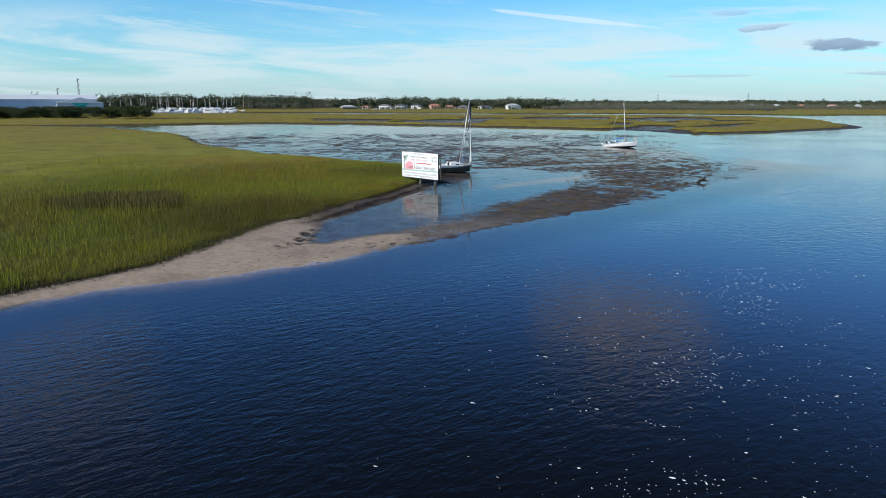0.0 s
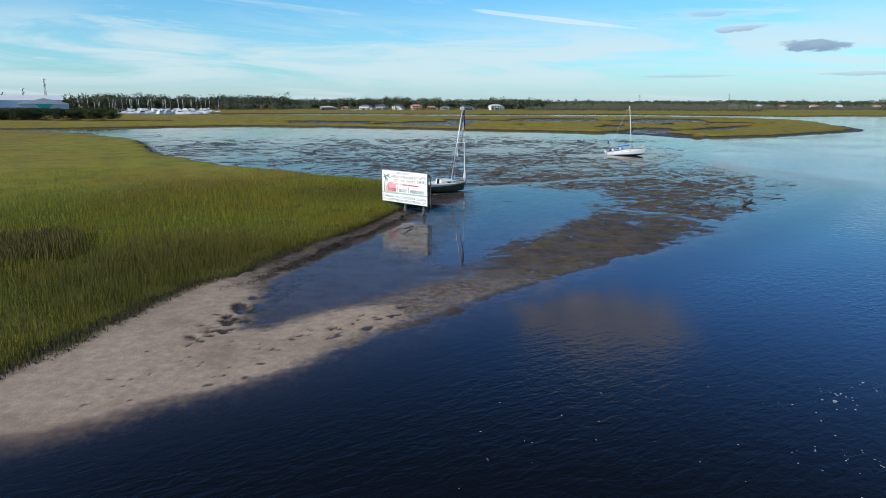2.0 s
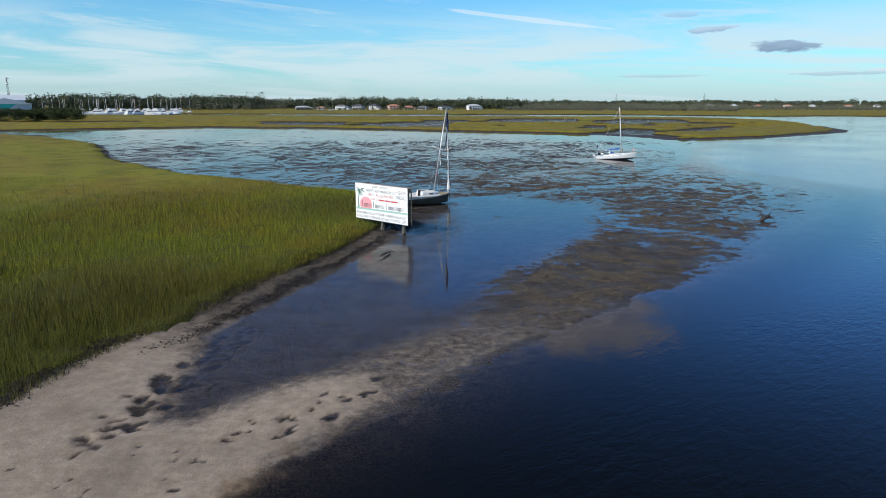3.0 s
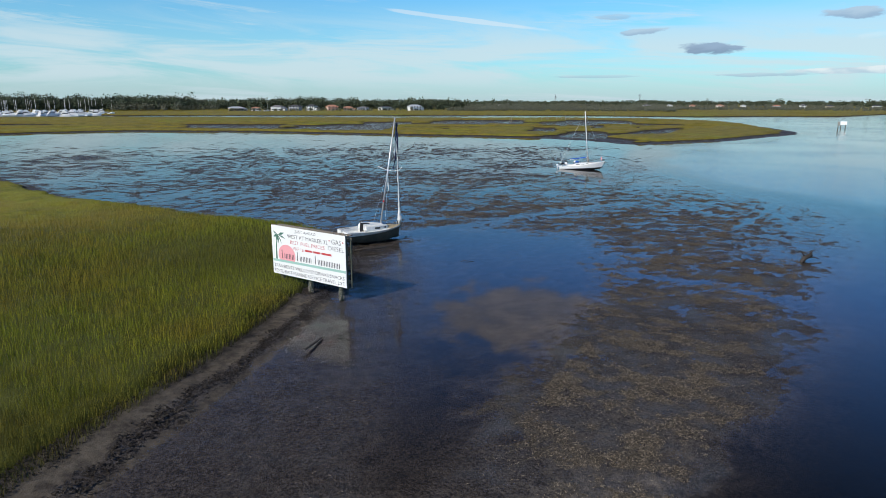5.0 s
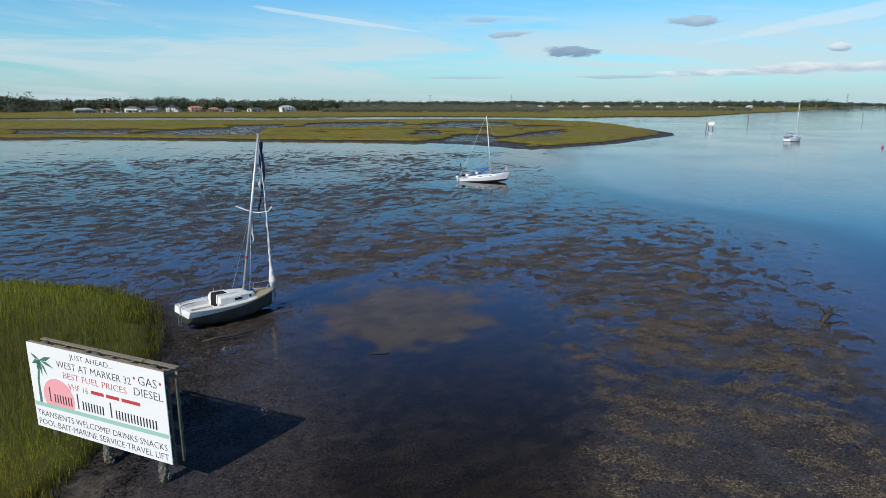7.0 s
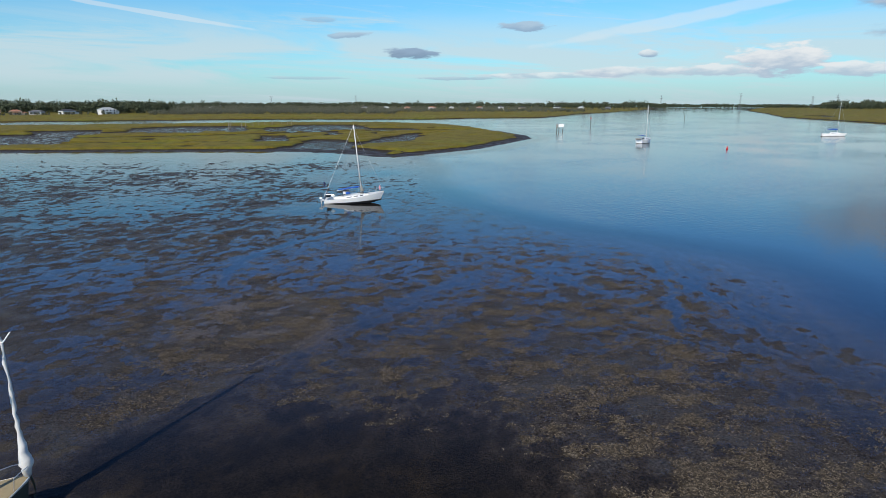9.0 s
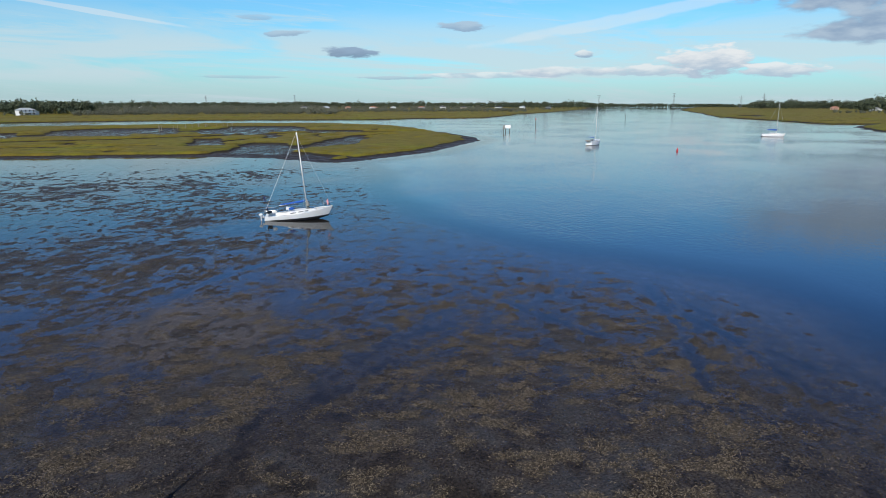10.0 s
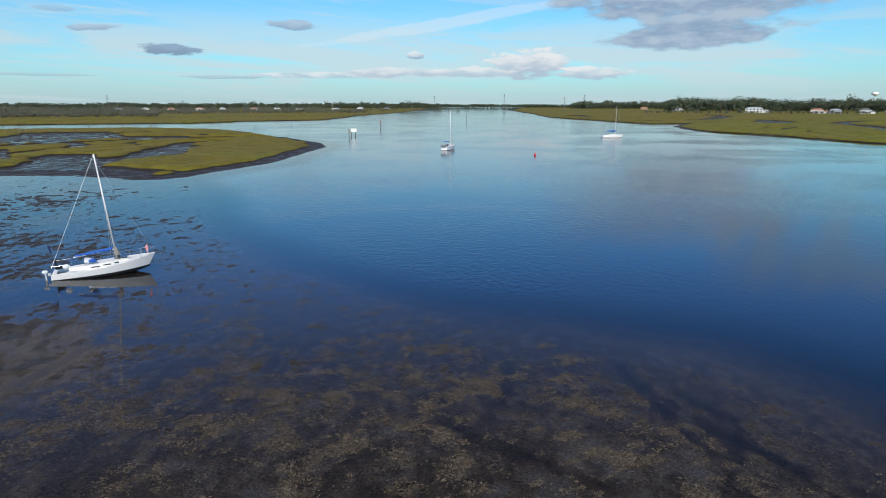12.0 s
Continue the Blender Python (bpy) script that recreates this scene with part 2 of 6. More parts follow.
def marsh_material():
    m, n, out = material("cordgrass")
    p = place(n)
    big, mid, fine = n.math("MULTIPLY_ADD", n.noise(p, 0.014, 4.0, 0.6, 0.8), 0.6, n.math("MULTIPLY", n.noise(p, 0.045, 5.0, 0.6, 0.5), 0.5)), n.noise(p, 0.5, 5.0, 0.65), n.noise(p, 7.0, 4.0, 0.7)
    lush = n.mix(n.ramp(fine, 0.3, 0.7), rgb(0.090, 0.094, 0.007), rgb(0.275, 0.266, 0.017))
    sep = n.node("ShaderNodeSeparateXYZ")
    n.put(sep.inputs[0], p)
    tan = n.mix(n.ramp(fine, 0.3, 0.7), rgb(0.110, 0.088, 0.010), rgb(0.255, 0.200, 0.026))
    c = n.mix(n.ramp(n.math("MULTIPLY_ADD", mid, 0.35, n.math("MULTIPLY_ADD", n.ramp(sep.outputs[1], 200.0, 330.0), 0.10, big)), 0.66, 0.86), lush, tan)
    c = n.mix(n.ramp(n.noise(p, 0.17, 5.0, 0.65, 0.4), 0.42, 0.66, 0.0, 0.45), c, rgb(0.038, 0.044, 0.003))
    c = n.mix(n.ramp(n.math("MULTIPLY_ADD", n.math("SUBTRACT", mid, 0.5), 0.25, sep.outputs[2]), 0.42, 0.30), c, rgb(0.030, 0.024, 0.019))
    # shade below the dense blades, painted into the sheet's colour
    c = n.mix(n.attr("blade_shade"), c, rgb(0.055, 0.060, 0.008))
    surface(n, out, c, 0.75, n.bump(n.math("MULTIPLY_ADD", fine, 0.6, mid), 0.7, 0.25), 0.0, 0.2)
    return m


def blade_material():
    m, n, out = material("grass_blades")
    p = place(n)
    big, mid = n.math("MULTIPLY_ADD", n.noise(p, 0.014, 4.0, 0.6, 0.8), 0.6, n.math("MULTIPLY", n.noise(p, 0.045, 5.0, 0.6, 0.5), 0.5)), n.noise(p, 0.5, 5.0, 0.65)
    r = n.node("ShaderNodeNewGeometry").outputs["Random Per Island"]
    lush = n.mix(r, rgb(0.080, 0.098, 0.005), rgb(0.240, 0.262, 0.014))
    sep = n.node("ShaderNodeSeparateXYZ")
    n.put(sep.inputs[0], p)
    tan = n.mix(r, rgb(0.115, 0.088, 0.008), rgb(0.265, 0.200, 0.022))
    c = n.mix(n.ramp(n.math("MULTIPLY_ADD", mid, 0.35, n.math("MULTIPLY_ADD", n.ramp(sep.outputs[1], 200.0, 330.0), 0.10, big)), 0.66, 0.86), lush, tan)
    # shade among the stems is put into the colour: blades darken downwards
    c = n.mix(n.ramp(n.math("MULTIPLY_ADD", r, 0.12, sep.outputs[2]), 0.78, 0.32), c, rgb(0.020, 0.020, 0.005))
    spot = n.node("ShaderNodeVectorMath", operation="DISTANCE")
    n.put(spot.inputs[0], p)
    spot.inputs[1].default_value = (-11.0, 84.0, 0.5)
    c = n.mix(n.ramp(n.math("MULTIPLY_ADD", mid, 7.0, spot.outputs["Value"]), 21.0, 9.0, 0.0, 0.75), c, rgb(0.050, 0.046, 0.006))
    bay = n.node("ShaderNodeVectorMath", operation="DISTANCE")
    n.put(bay.inputs[0], p)
    bay.inputs[1].default_value = (-3.0, 122.0, 0.5)
    c = n.mix(n.ramp(n.math("MULTIPLY_ADD", mid, 6.0, bay.outputs["Value"]), 17.0, 6.0, 0.0, 0.65), c, rgb(0.066, 0.056, 0.008))
    surface(n, out, c, 0.65, None, 0.0, 0.25)
    return m


def leaf_material(name, a, b, speckle=0.5):
    m, n, out = material(name)
    r = n.node("ShaderNodeNewGeometry").outputs["Random Per Island"]
    v = n.noise(place(n), 0.03, 4.0, 0.6)
    r = n.math("POWER", r, 1.0 if speckle < 0.6 else 1.6)
    c = n.mix(n.math("MULTIPLY_ADD", v, 1.2 - speckle, n.math("MULTIPLY", r, speckle)), rgb(*a), rgb(*b))
    surface(n, out, c, 0.8, None, 0.0, 0.2)
    return m


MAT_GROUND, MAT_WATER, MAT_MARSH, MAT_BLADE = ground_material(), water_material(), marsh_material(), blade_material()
# foliage colours are lightened to carry the haze of distance
MAT_WOOD = leaf_material("hazed_far_foliage", (0.036, 0.052, 0.034), (0.095, 0.112, 0.066))
MAT_SCRUB = leaf_material("scrub_foliage", (0.018, 0.034, 0.012), (0.055, 0.074, 0.024))
MAT_BARK = plain("bark", (0.10, 0.08, 0.06), 0.9)
MAT_SIGN = plain("white_sign_paint", (0.80, 0.80, 0.78), 0.5, stain=0.10, grain=2.0, dirt=(0.55, 0.53, 0.48))
MAT_TIMBER = plain("weathered_timber", (0.22, 0.19, 0.15), 0.85, stain=0.6, grain=5.0, dirt=(0.09, 0.075, 0.06), bump=0.5)
MAT_PILE = plain("green_treated_pile", (0.10, 0.105, 0.075), 0.85, stain=0.7, grain=5.0, dirt=(0.04, 0.04, 0.03), bump=0.5)
# near-black colour that stands for the shade inside a hatchway
MAT_HOLE_SHADE = plain("opening_shade", (0.004, 0.004, 0.005), 0.9, stain=0.1)
MAT_SHELL = plain("barnacle_crust", (0.21, 0.19, 0.155), 0.95, stain=0.8, grain=14.0, dirt=(0.09, 0.08, 0.06), bump=0.8)
MAT_BLACK = plain("black_lettering", (0.025, 0.025, 0.03), 0.6, stain=0.1)
MAT_RED = plain("red_lettering", (0.50, 0.05, 0.05), 0.6, stain=0.1)
MAT_PINK = plain("pink_sign_paint", (0.80, 0.36, 0.38), 0.6, stain=0.1)
MAT_TEAL = plain("pale_green_sign_paint", (0.33, 0.53, 0.46), 0.6, stain=0.1)
MAT_PALM = plain("palm_green_sign_paint", (0.06, 0.17, 0.12), 0.6, stain=0.1)
MAT_GEL = plain("white_gelcoat", (0.80, 0.80, 0.78), 0.35, stain=0.10, grain=2.0, dirt=(0.52, 0.48, 0.40))
MAT_OLDGEL = plain("stained_gelcoat", (0.78, 0.78, 0.75), 0.45, stain=0.38, grain=2.6, dirt=(0.36, 0.33, 0.22))
MAT_ALGAE = plain("algae_hull", (0.045, 0.046, 0.034), 0.8, stain=0.6, grain=3.0, dirt=(0.11, 0.10, 0.07))
MAT_TANDECK = plain("stained_tan_deck", (0.36, 0.29, 0.17), 0.7, stain=0.5, grain=3.0, dirt=(0.15, 0.11, 0.06))
MAT_SODDEN = plain("sodden_driftwood", (0.035, 0.028, 0.022), 0.7, stain=0.5, grain=4.0, dirt=(0.015, 0.012, 0.010))
MAT_ANTIFOUL = plain("black_antifouling", (0.018, 0.018, 0.020), 0.7, stain=0.3)
MAT_ALU = plain("dull_aluminium", (0.62, 0.62, 0.62), 0.45, 0.6, stain=0.2)
MAT_WHITEPOLE = plain("white_painted_spar", (0.78, 0.77, 0.74), 0.45, stain=0.15)
MAT_STEEL = plain("stainless_rail", (0.66, 0.66, 0.66), 0.3, 0.9, stain=0.1)
MAT_DARK = plain("dark_glazing", (0.012, 0.014, 0.018), 0.15, stain=0.1, bump=0.0)
MAT_SAIL = plain("dirty_white_sailcloth", (0.70, 0.69, 0.66), 0.8, stain=0.3)
MAT_BLUE = plain("blue_canvas", (0.015, 0.10, 0.42), 0.8, stain=0.3)
MAT_NAVY = plain("navy_canvas", (0.012, 0.02, 0.075), 0.8, stain=0.3)
MAT_GREYCLOTH = plain("grey_canvas", (0.24, 0.24, 0.22), 0.85, stain=0.3)
MAT_REDPAINT = plain("red_paint", (0.55, 0.03, 0.03), 0.5, stain=0.2)
MAT_WHITEWALL = plain("white_house_wall", (0.74, 0.73, 0.70), 0.7, stain=0.15, grain=0.6)


# ---- helpers for meshes ----
def mesh_object(name, verts, faces, mat, parent=None, smooth=False):
    me = bpy.data.meshes.new(name)
    me.from_pydata(verts, [], faces)
    me.materials.append(mat)
    if smooth:
        me.polygons.foreach_set("use_smooth", [True] * len(me.polygons))
    me.update()
    ob = new(name, me)
    if parent is not None:
        ob.parent = parent
    return ob


def part(name, bm, mat, parent, label="", smooth=False):
    """Link a bmesh as one mesh object under a thing or a part."""
    me = bpy.data.meshes.new(name)
    bm.to_mesh(me)
    bm.free()
    me.materials.append(mat)
    if smooth:
        me.polygons.foreach_set("use_smooth", [True] * len(me.polygons))
    ob = new(name, me)
    ob.parent = parent
    if label:
        ob["label"] = label
    return ob


def thing(name, m, label, category, group="", kind=""):
    ob = new(name)
    ob.matrix_world = m
    return tagged(ob, label, category, group, kind)


def add_box(bm, x0, x1, y0, y1, z0, z1, bevel=0.0):
    c = Matrix.Translation(((x0 + x1) / 2, (y0 + y1) / 2, (z0 + z1) / 2)) @ Matrix.Diagonal((x1 - x0, y1 - y0, z1 - z0, 1))
    vs = bmesh.ops.create_cube(bm, size=1, matrix=c)["verts"]
    if bevel:
        es = list({e for v in vs for e in v.link_edges})
        bmesh.ops.bevel(bm, geom=es, offset=bevel, segments=2, affect="EDGES")
    return bm


def box(x0, x1, y0, y1, z0, z1, bevel=0.0):
    return add_box(bmesh.new(), x0, x1, y0, y1, z0, z1, bevel)


def add_rod(bm, a, b, r, r2=None, n=10):
    a, b = Vector(a), Vector(b)
    d = b - a
    m = Matrix.Translation((a + b) / 2) @ d.to_track_quat("Z", "Y").to_matrix().to_4x4()
    bmesh.ops.create_cone(bm, cap_ends=True, segments=n, radius1=r, radius2=r if r2 is None else r2, depth=d.length, matrix=m)
    return bm


def rod(a, b, r, r2=None, n=10):
    return add_rod(bmesh.new(), a, b, r, r2, n)


def add_tube(bm, pts, r, n=6):
    pts = [Vector(p) for p in pts]
    rings = []
    for k, p in enumerate(pts):
        d = (pts[min(k + 1, len(pts) - 1)] - pts[max(k - 1, 0)]).normalized()
        q = d.to_track_quat("Z", "Y")
        rr = r[k] if isinstance(r, (list, tuple)) else r
        rings.append([bm.verts.new(p + q @ Vector((rr * math.cos(2 * math.pi * j / n), rr * math.sin(2 * math.pi * j / n), 0))) for j in range(n)])
    for u, v in zip(rings, rings[1:]):
        for j in range(n):
            bm.faces.new((u[j], u[(j + 1) % n], v[(j + 1) % n], v[j]))
    bm.faces.new(rings[0][::-1])
    bm.faces.new(rings[-1])
    return bm


def tube(pts, r, n=6):
    return add_tube(bmesh.new(), pts, r, n)


# ---- shapes of the ground: numpy noise, distance to outlines ----
def lattice(ix, iy, seed):
    v = np.sin(ix * 127.1 + iy * 311.7 + seed * 74.7) * 43758.5453
    return v - np.floor(v)


def vnoise(x, y, seed=0):
    ix, iy = np.floor(x), np.floor(y)
    fx, fy = x - ix, y - iy
    fx, fy = fx * fx * fx * (fx * (fx * 6 - 15) + 10), fy * fy * fy * (fy * (fy * 6 - 15) + 10)
    a, b = lattice(ix, iy, seed), lattice(ix + 1, iy, seed)
    c, d = lattice(ix, iy + 1, seed), lattice(ix + 1, iy + 1, seed)
    return (a + (b - a) * fx) * (1 - fy) + (c + (d - c) * fx) * fy


def fbm(x, y, seed=0, octaves=4, gain=0.5):
    t, amp, total = 0.0, 1.0, 0.0
    for k in range(octaves):
        ca, sa = math.cos(0.7 * k), math.sin(0.7 * k)
        t = t + amp * vnoise((x * ca - y * sa) * 2 ** k + 17 * k, (x * sa + y * ca) * 2 ** k - 9 * k, seed + k)
        total += amp
        amp *= gain
    return t / total


def smooth(v, lo, hi):
    u = np.clip((v - lo) / (hi - lo), 0, 1)
    return u * u * (3 - 2 * u)


def seg_dist(x, y, pts, closed):
    d = np.full(x.shape, 1e9)
    n = len(pts)
    for k in range(n if closed else n - 1):
        (ax, ay), (bx, by) = pts[k], pts[(k + 1) % n]
        ux, uy = bx - ax, by - ay
        t = np.clip(((x - ax) * ux + (y - ay) * uy) / (ux * ux + uy * uy), 0, 1)
        d = np.minimum(d, np.hypot(x - ax - t * ux, y - ay - t * uy))
    return d


def inside(x, y, pts):
    """Signed distance to a closed outline, positive inside."""
    r = np.zeros(x.shape, bool)
    n = len(pts)
    for k in range(n):
        (ax, ay), (bx, by) = pts[k], pts[(k + 1) % n]
        if ay != by:
            r ^= ((ay > y) != (by > y)) & (x < (bx - ax) * (y - ay) / (by - ay) + ax)
    d = seg_dist(x, y, pts, True)
    return np.where(r, d, -d)


# outlines on the plan, in metres
MARSH_WEST = [(-53.6, 34.1), (-21.6, 58.1), (-14.8, 67.0), (-13.0, 72.0), (-11.2, 80.4), (-8.4, 87.7), (-5.4, 95.4), (-3.1, 101.5), (-1.3, 107.1),
              (0.0, 113.1), (1.0, 119.2), (1.2, 123.8), (0.6, 129.4), (-2.8, 134.6), (-11.9, 139.8), (-20.6, 147.4), (-34, 157), (-49, 175), (-60, 187),
              (-74, 214), (-86, 236), (-114, 265), (-145, 288), (-176, 302), (-400, 325), (-400, -110), (-149, -23.5)]
SHALLOWS = [(-53.6, 30.3), (-20.6, 56.5), (-14.6, 62.4), (-8.8, 65.2), (-4.4, 67.8), (0.3, 71.9), (6.9, 77.8), (13.0, 83.8), (18.2, 89.6), (23.4, 95.3),
            (28.6, 101.1), (33.2, 106.5), (37.7, 111.0), (43.0, 117.1), (51.1, 125.8), (55.8, 132.5), (58.4, 138.7), (57, 150), (56, 164), (58, 181), (62, 196),
            (70, 211), (79, 225), (88, 249), (122, 262), (171, 299), (186, 318), (143, 330), (-97, 396), (-246, 330), (-400, 320), (-400, -110), (-149, -27)]
MATS = [(12, 128), (16, 144), (20, 150), (33, 149), (40, 159), (52, 152), (57, 138), (50, 126), (38, 112), (30, 105), (27, 112), (29, 120), (30, 129), (22, 134)]
POOL = [(9.5, 131.9), (18.3, 132.0), (25.6, 126.0), (24.6, 119.0), (22.2, 111.5), (17.6, 104.9), (12.0, 97.4), (9.0, 93.0), (6.0, 89.0), (6.5, 95.0), (8.0, 101.0), (9.5, 107.0), (10.5, 114.0), (10.5, 123.0)]
BEACH = [(-24, 54), (-14.6, 61.2), (-10, 62.6), (-7.9, 64.2), (-5.7, 66.4), (-3.8, 67.6), (-1.8, 69.3), (0.2, 72.6), (3.0, 76.4), (2.6, 78.6), (0.4, 78.0), (-1.6, 76.4), (-3.7, 74.0),
         (-5.6, 74.4), (-6.2, 78.0), (-6.6, 82), (-7.6, 86), (-5.6, 90), (-3.6, 93.4), (-1.8, 97), (-3.5, 98), (-12, 84), (-24, 72)]
WET = [(-8.2, 79), (-5.6, 90), (-3, 95), (-0.6, 99.5), (1.2, 104), (3.0, 110), (5.5, 116), (8, 126), (10.5, 124), (10.5, 114), (8.5, 107), (8, 100), (8.5, 93), (9.5, 88), (5, 82.5), (0.7, 78.6), (-1.7, 76), (-5, 74.4)]
MARSH_NORTH = [(-330, 292), (-170, 326), (-97, 364), (-38, 351), (14, 321), (46, 305), (72, 289), (84, 276), (89, 257), (121, 270), (167, 303),
               (179, 319), (191, 350), (205, 381), (224, 443), (220, 475), (198, 512), (148, 539), (59, 545), (-58, 572), (-350, 640)]
MARSH_FAR = [(-900, 690), (-209, 690), (59, 653), (182, 635), (279, 570), (331, 578), (403, 563), (470, 612), (555, 682), (680, 747), (1000, 960),
             (1206, 1130), (1500, 1390), (1700, 1900), (1500, 2600), (-900, 2600)]
MARSH_EAST = [(319, 64), (308, 150), (346, 192), (381, 240), (425, 264), (500, 280), (472, 303), (514, 348), (563, 408), (611, 461), (796, 594), (963, 724), (1373, 972),
              (1900, 1250), (2600, 1500), (3158, 873), (2491, -276), (674, -280)]
PONDS = [[(45, 427), (50, 476), (60, 488), (79, 498), (92, 491), (110, 488), (105, 455), (91, 410), (83, 402), (77, 420), (71, 398), (56, 410)],
         [(72, 278), (66, 292), (79, 303), (87, 324), (98, 334), (104, 320), (94, 299), (90, 288), (94, 260), (80, 264)],
         [(100, 396), (106, 439), (128, 457), (141, 486), (161, 483), (173, 469), (160, 418), (145, 404), (126, 398)], [(73, 327), (88, 372), (96, 367), (82, 322)],
         [(8, 470), (35, 465), (31, 404), (8, 404)], [(-41, 362), (-21, 409), (-4, 432), (24, 429), (20, 358), (7, 350)], [(-88, 441), (-35, 428), (-29, 369), (-74, 376)],
         [(-250, 430), (-180, 455), (-130, 440), (-170, 412)]]
PONDS_EAST = [[(635, 270), (591, 230), (515, 222), (525, 248)], [(850, 380), (784, 338), (730, 330), (790, 362)], [(700, 470), (640, 420), (620, 425), (670, 480)]]
GULLY = [([(38, 185), (46, 184.5)], 4.6, 0.45), ([(12, 132), (16.5, 134.2), (20, 136.6), (24.5, 139.3), (30, 141.7), (34.1, 143.9), (39, 145.6)], 1.7, 0.20),
         ([(20.7, 153.8), (22.7, 158.5), (25.7, 162.3), (30.4, 166), (35, 167.4), (42.1, 172.6)], 0.55, 0.24), ([(44, 146), (44, 142.5), (43.9, 139.6), (43.9, 137.1)], 0.5, 0.22),
         ([(54.2, 137.9), (53.4, 134.9), (50.8, 134), (47.7, 133.6), (44, 133.4)], 0.4, 0.24), ([(54, 139.6), (50.5, 132.3), (49.3, 126.2)], 0.45, 0.22),
         ([(52.5, 138.5), (51.4, 134.9), (50.2, 131.8), (49, 130), (46, 125)], 0.4, 0.24), ([(51.7, 147), (48.5, 145), (46, 144.2)], 0.45, 0.22),
         ([(55.8, 142), (48.8, 134.4), (43.8, 130.2), (41, 127)], 0.5, 0.2), ([(-19, 297), (-19.8, 267), (-15.4, 238), (-11.6, 221)], 1.5, 0.3),
         ([(23.5, 160.4), (28.5, 164.3), (38.6, 169.6)], 0.4, 0.16), ([(25.2, 112.6), (29.2, 109.4), (32.2, 105.2)], 1.0, 0.3)]


def axis(cuts):
    """Grid lines: rows of (from, to, step)."""
    v = []
    for a, b, s in cuts:
        v.extend(np.linspace(a, b, max(int(round((b - a) / s)), 1), endpoint=False))
    v.append(cuts[-1][1])
    return np.array(v)


def far_axis(lo_cut, core, hi_cut):
    return axis(lo_cut + core + hi_cut)


def sheet(name, xs, ys, z, mat, keep=None, attrs=None, smooth_faces=True):
    """A height sheet over grid lines; keep: which cells stay."""
    nx, ny = len(xs), len(ys)
    gx, gy = np.meshgrid(xs, ys)
    co = np.stack([gx, gy, z], -1).reshape(-1, 3)
    j, i = np.meshgrid(np.arange(ny - 1), np.arange(nx - 1), indexing="ij")
    a = (j * nx + i).ravel()
    quads = np.stack([a, a + 1, a + nx + 1, a + nx], -1)
    if keep is not None:
        quads = quads[keep.ravel()]
    used = np.unique(quads)
    remap = np.zeros(len(co), np.int64)
    remap[used] = np.arange(len(used))
    co, quads = co[used], remap[quads]
    me = bpy.data.meshes.new(name)
    me.vertices.add(len(co))
    me.vertices.foreach_set("co", co.astype(np.float32).ravel())
    me.loops.add(quads.size)
    me.loops.foreach_set("vertex_index", quads.astype(np.int32).ravel())
    me.polygons.add(len(quads))
    me.polygons.foreach_set("loop_start", np.arange(0, quads.size, 4, dtype=np.int32))
    me.update(calc_edges=True)
    me.polygons.foreach_set("use_smooth", np.full(len(quads), smooth_faces))
    for key, v in (attrs or {}).items():
        at = me.attributes.new(key, "FLOAT", "POINT")
        at.data.foreach_set("value", v.reshape(-1)[used].astype(np.float32))
    me.materials.append(mat)
    return new(name, me)


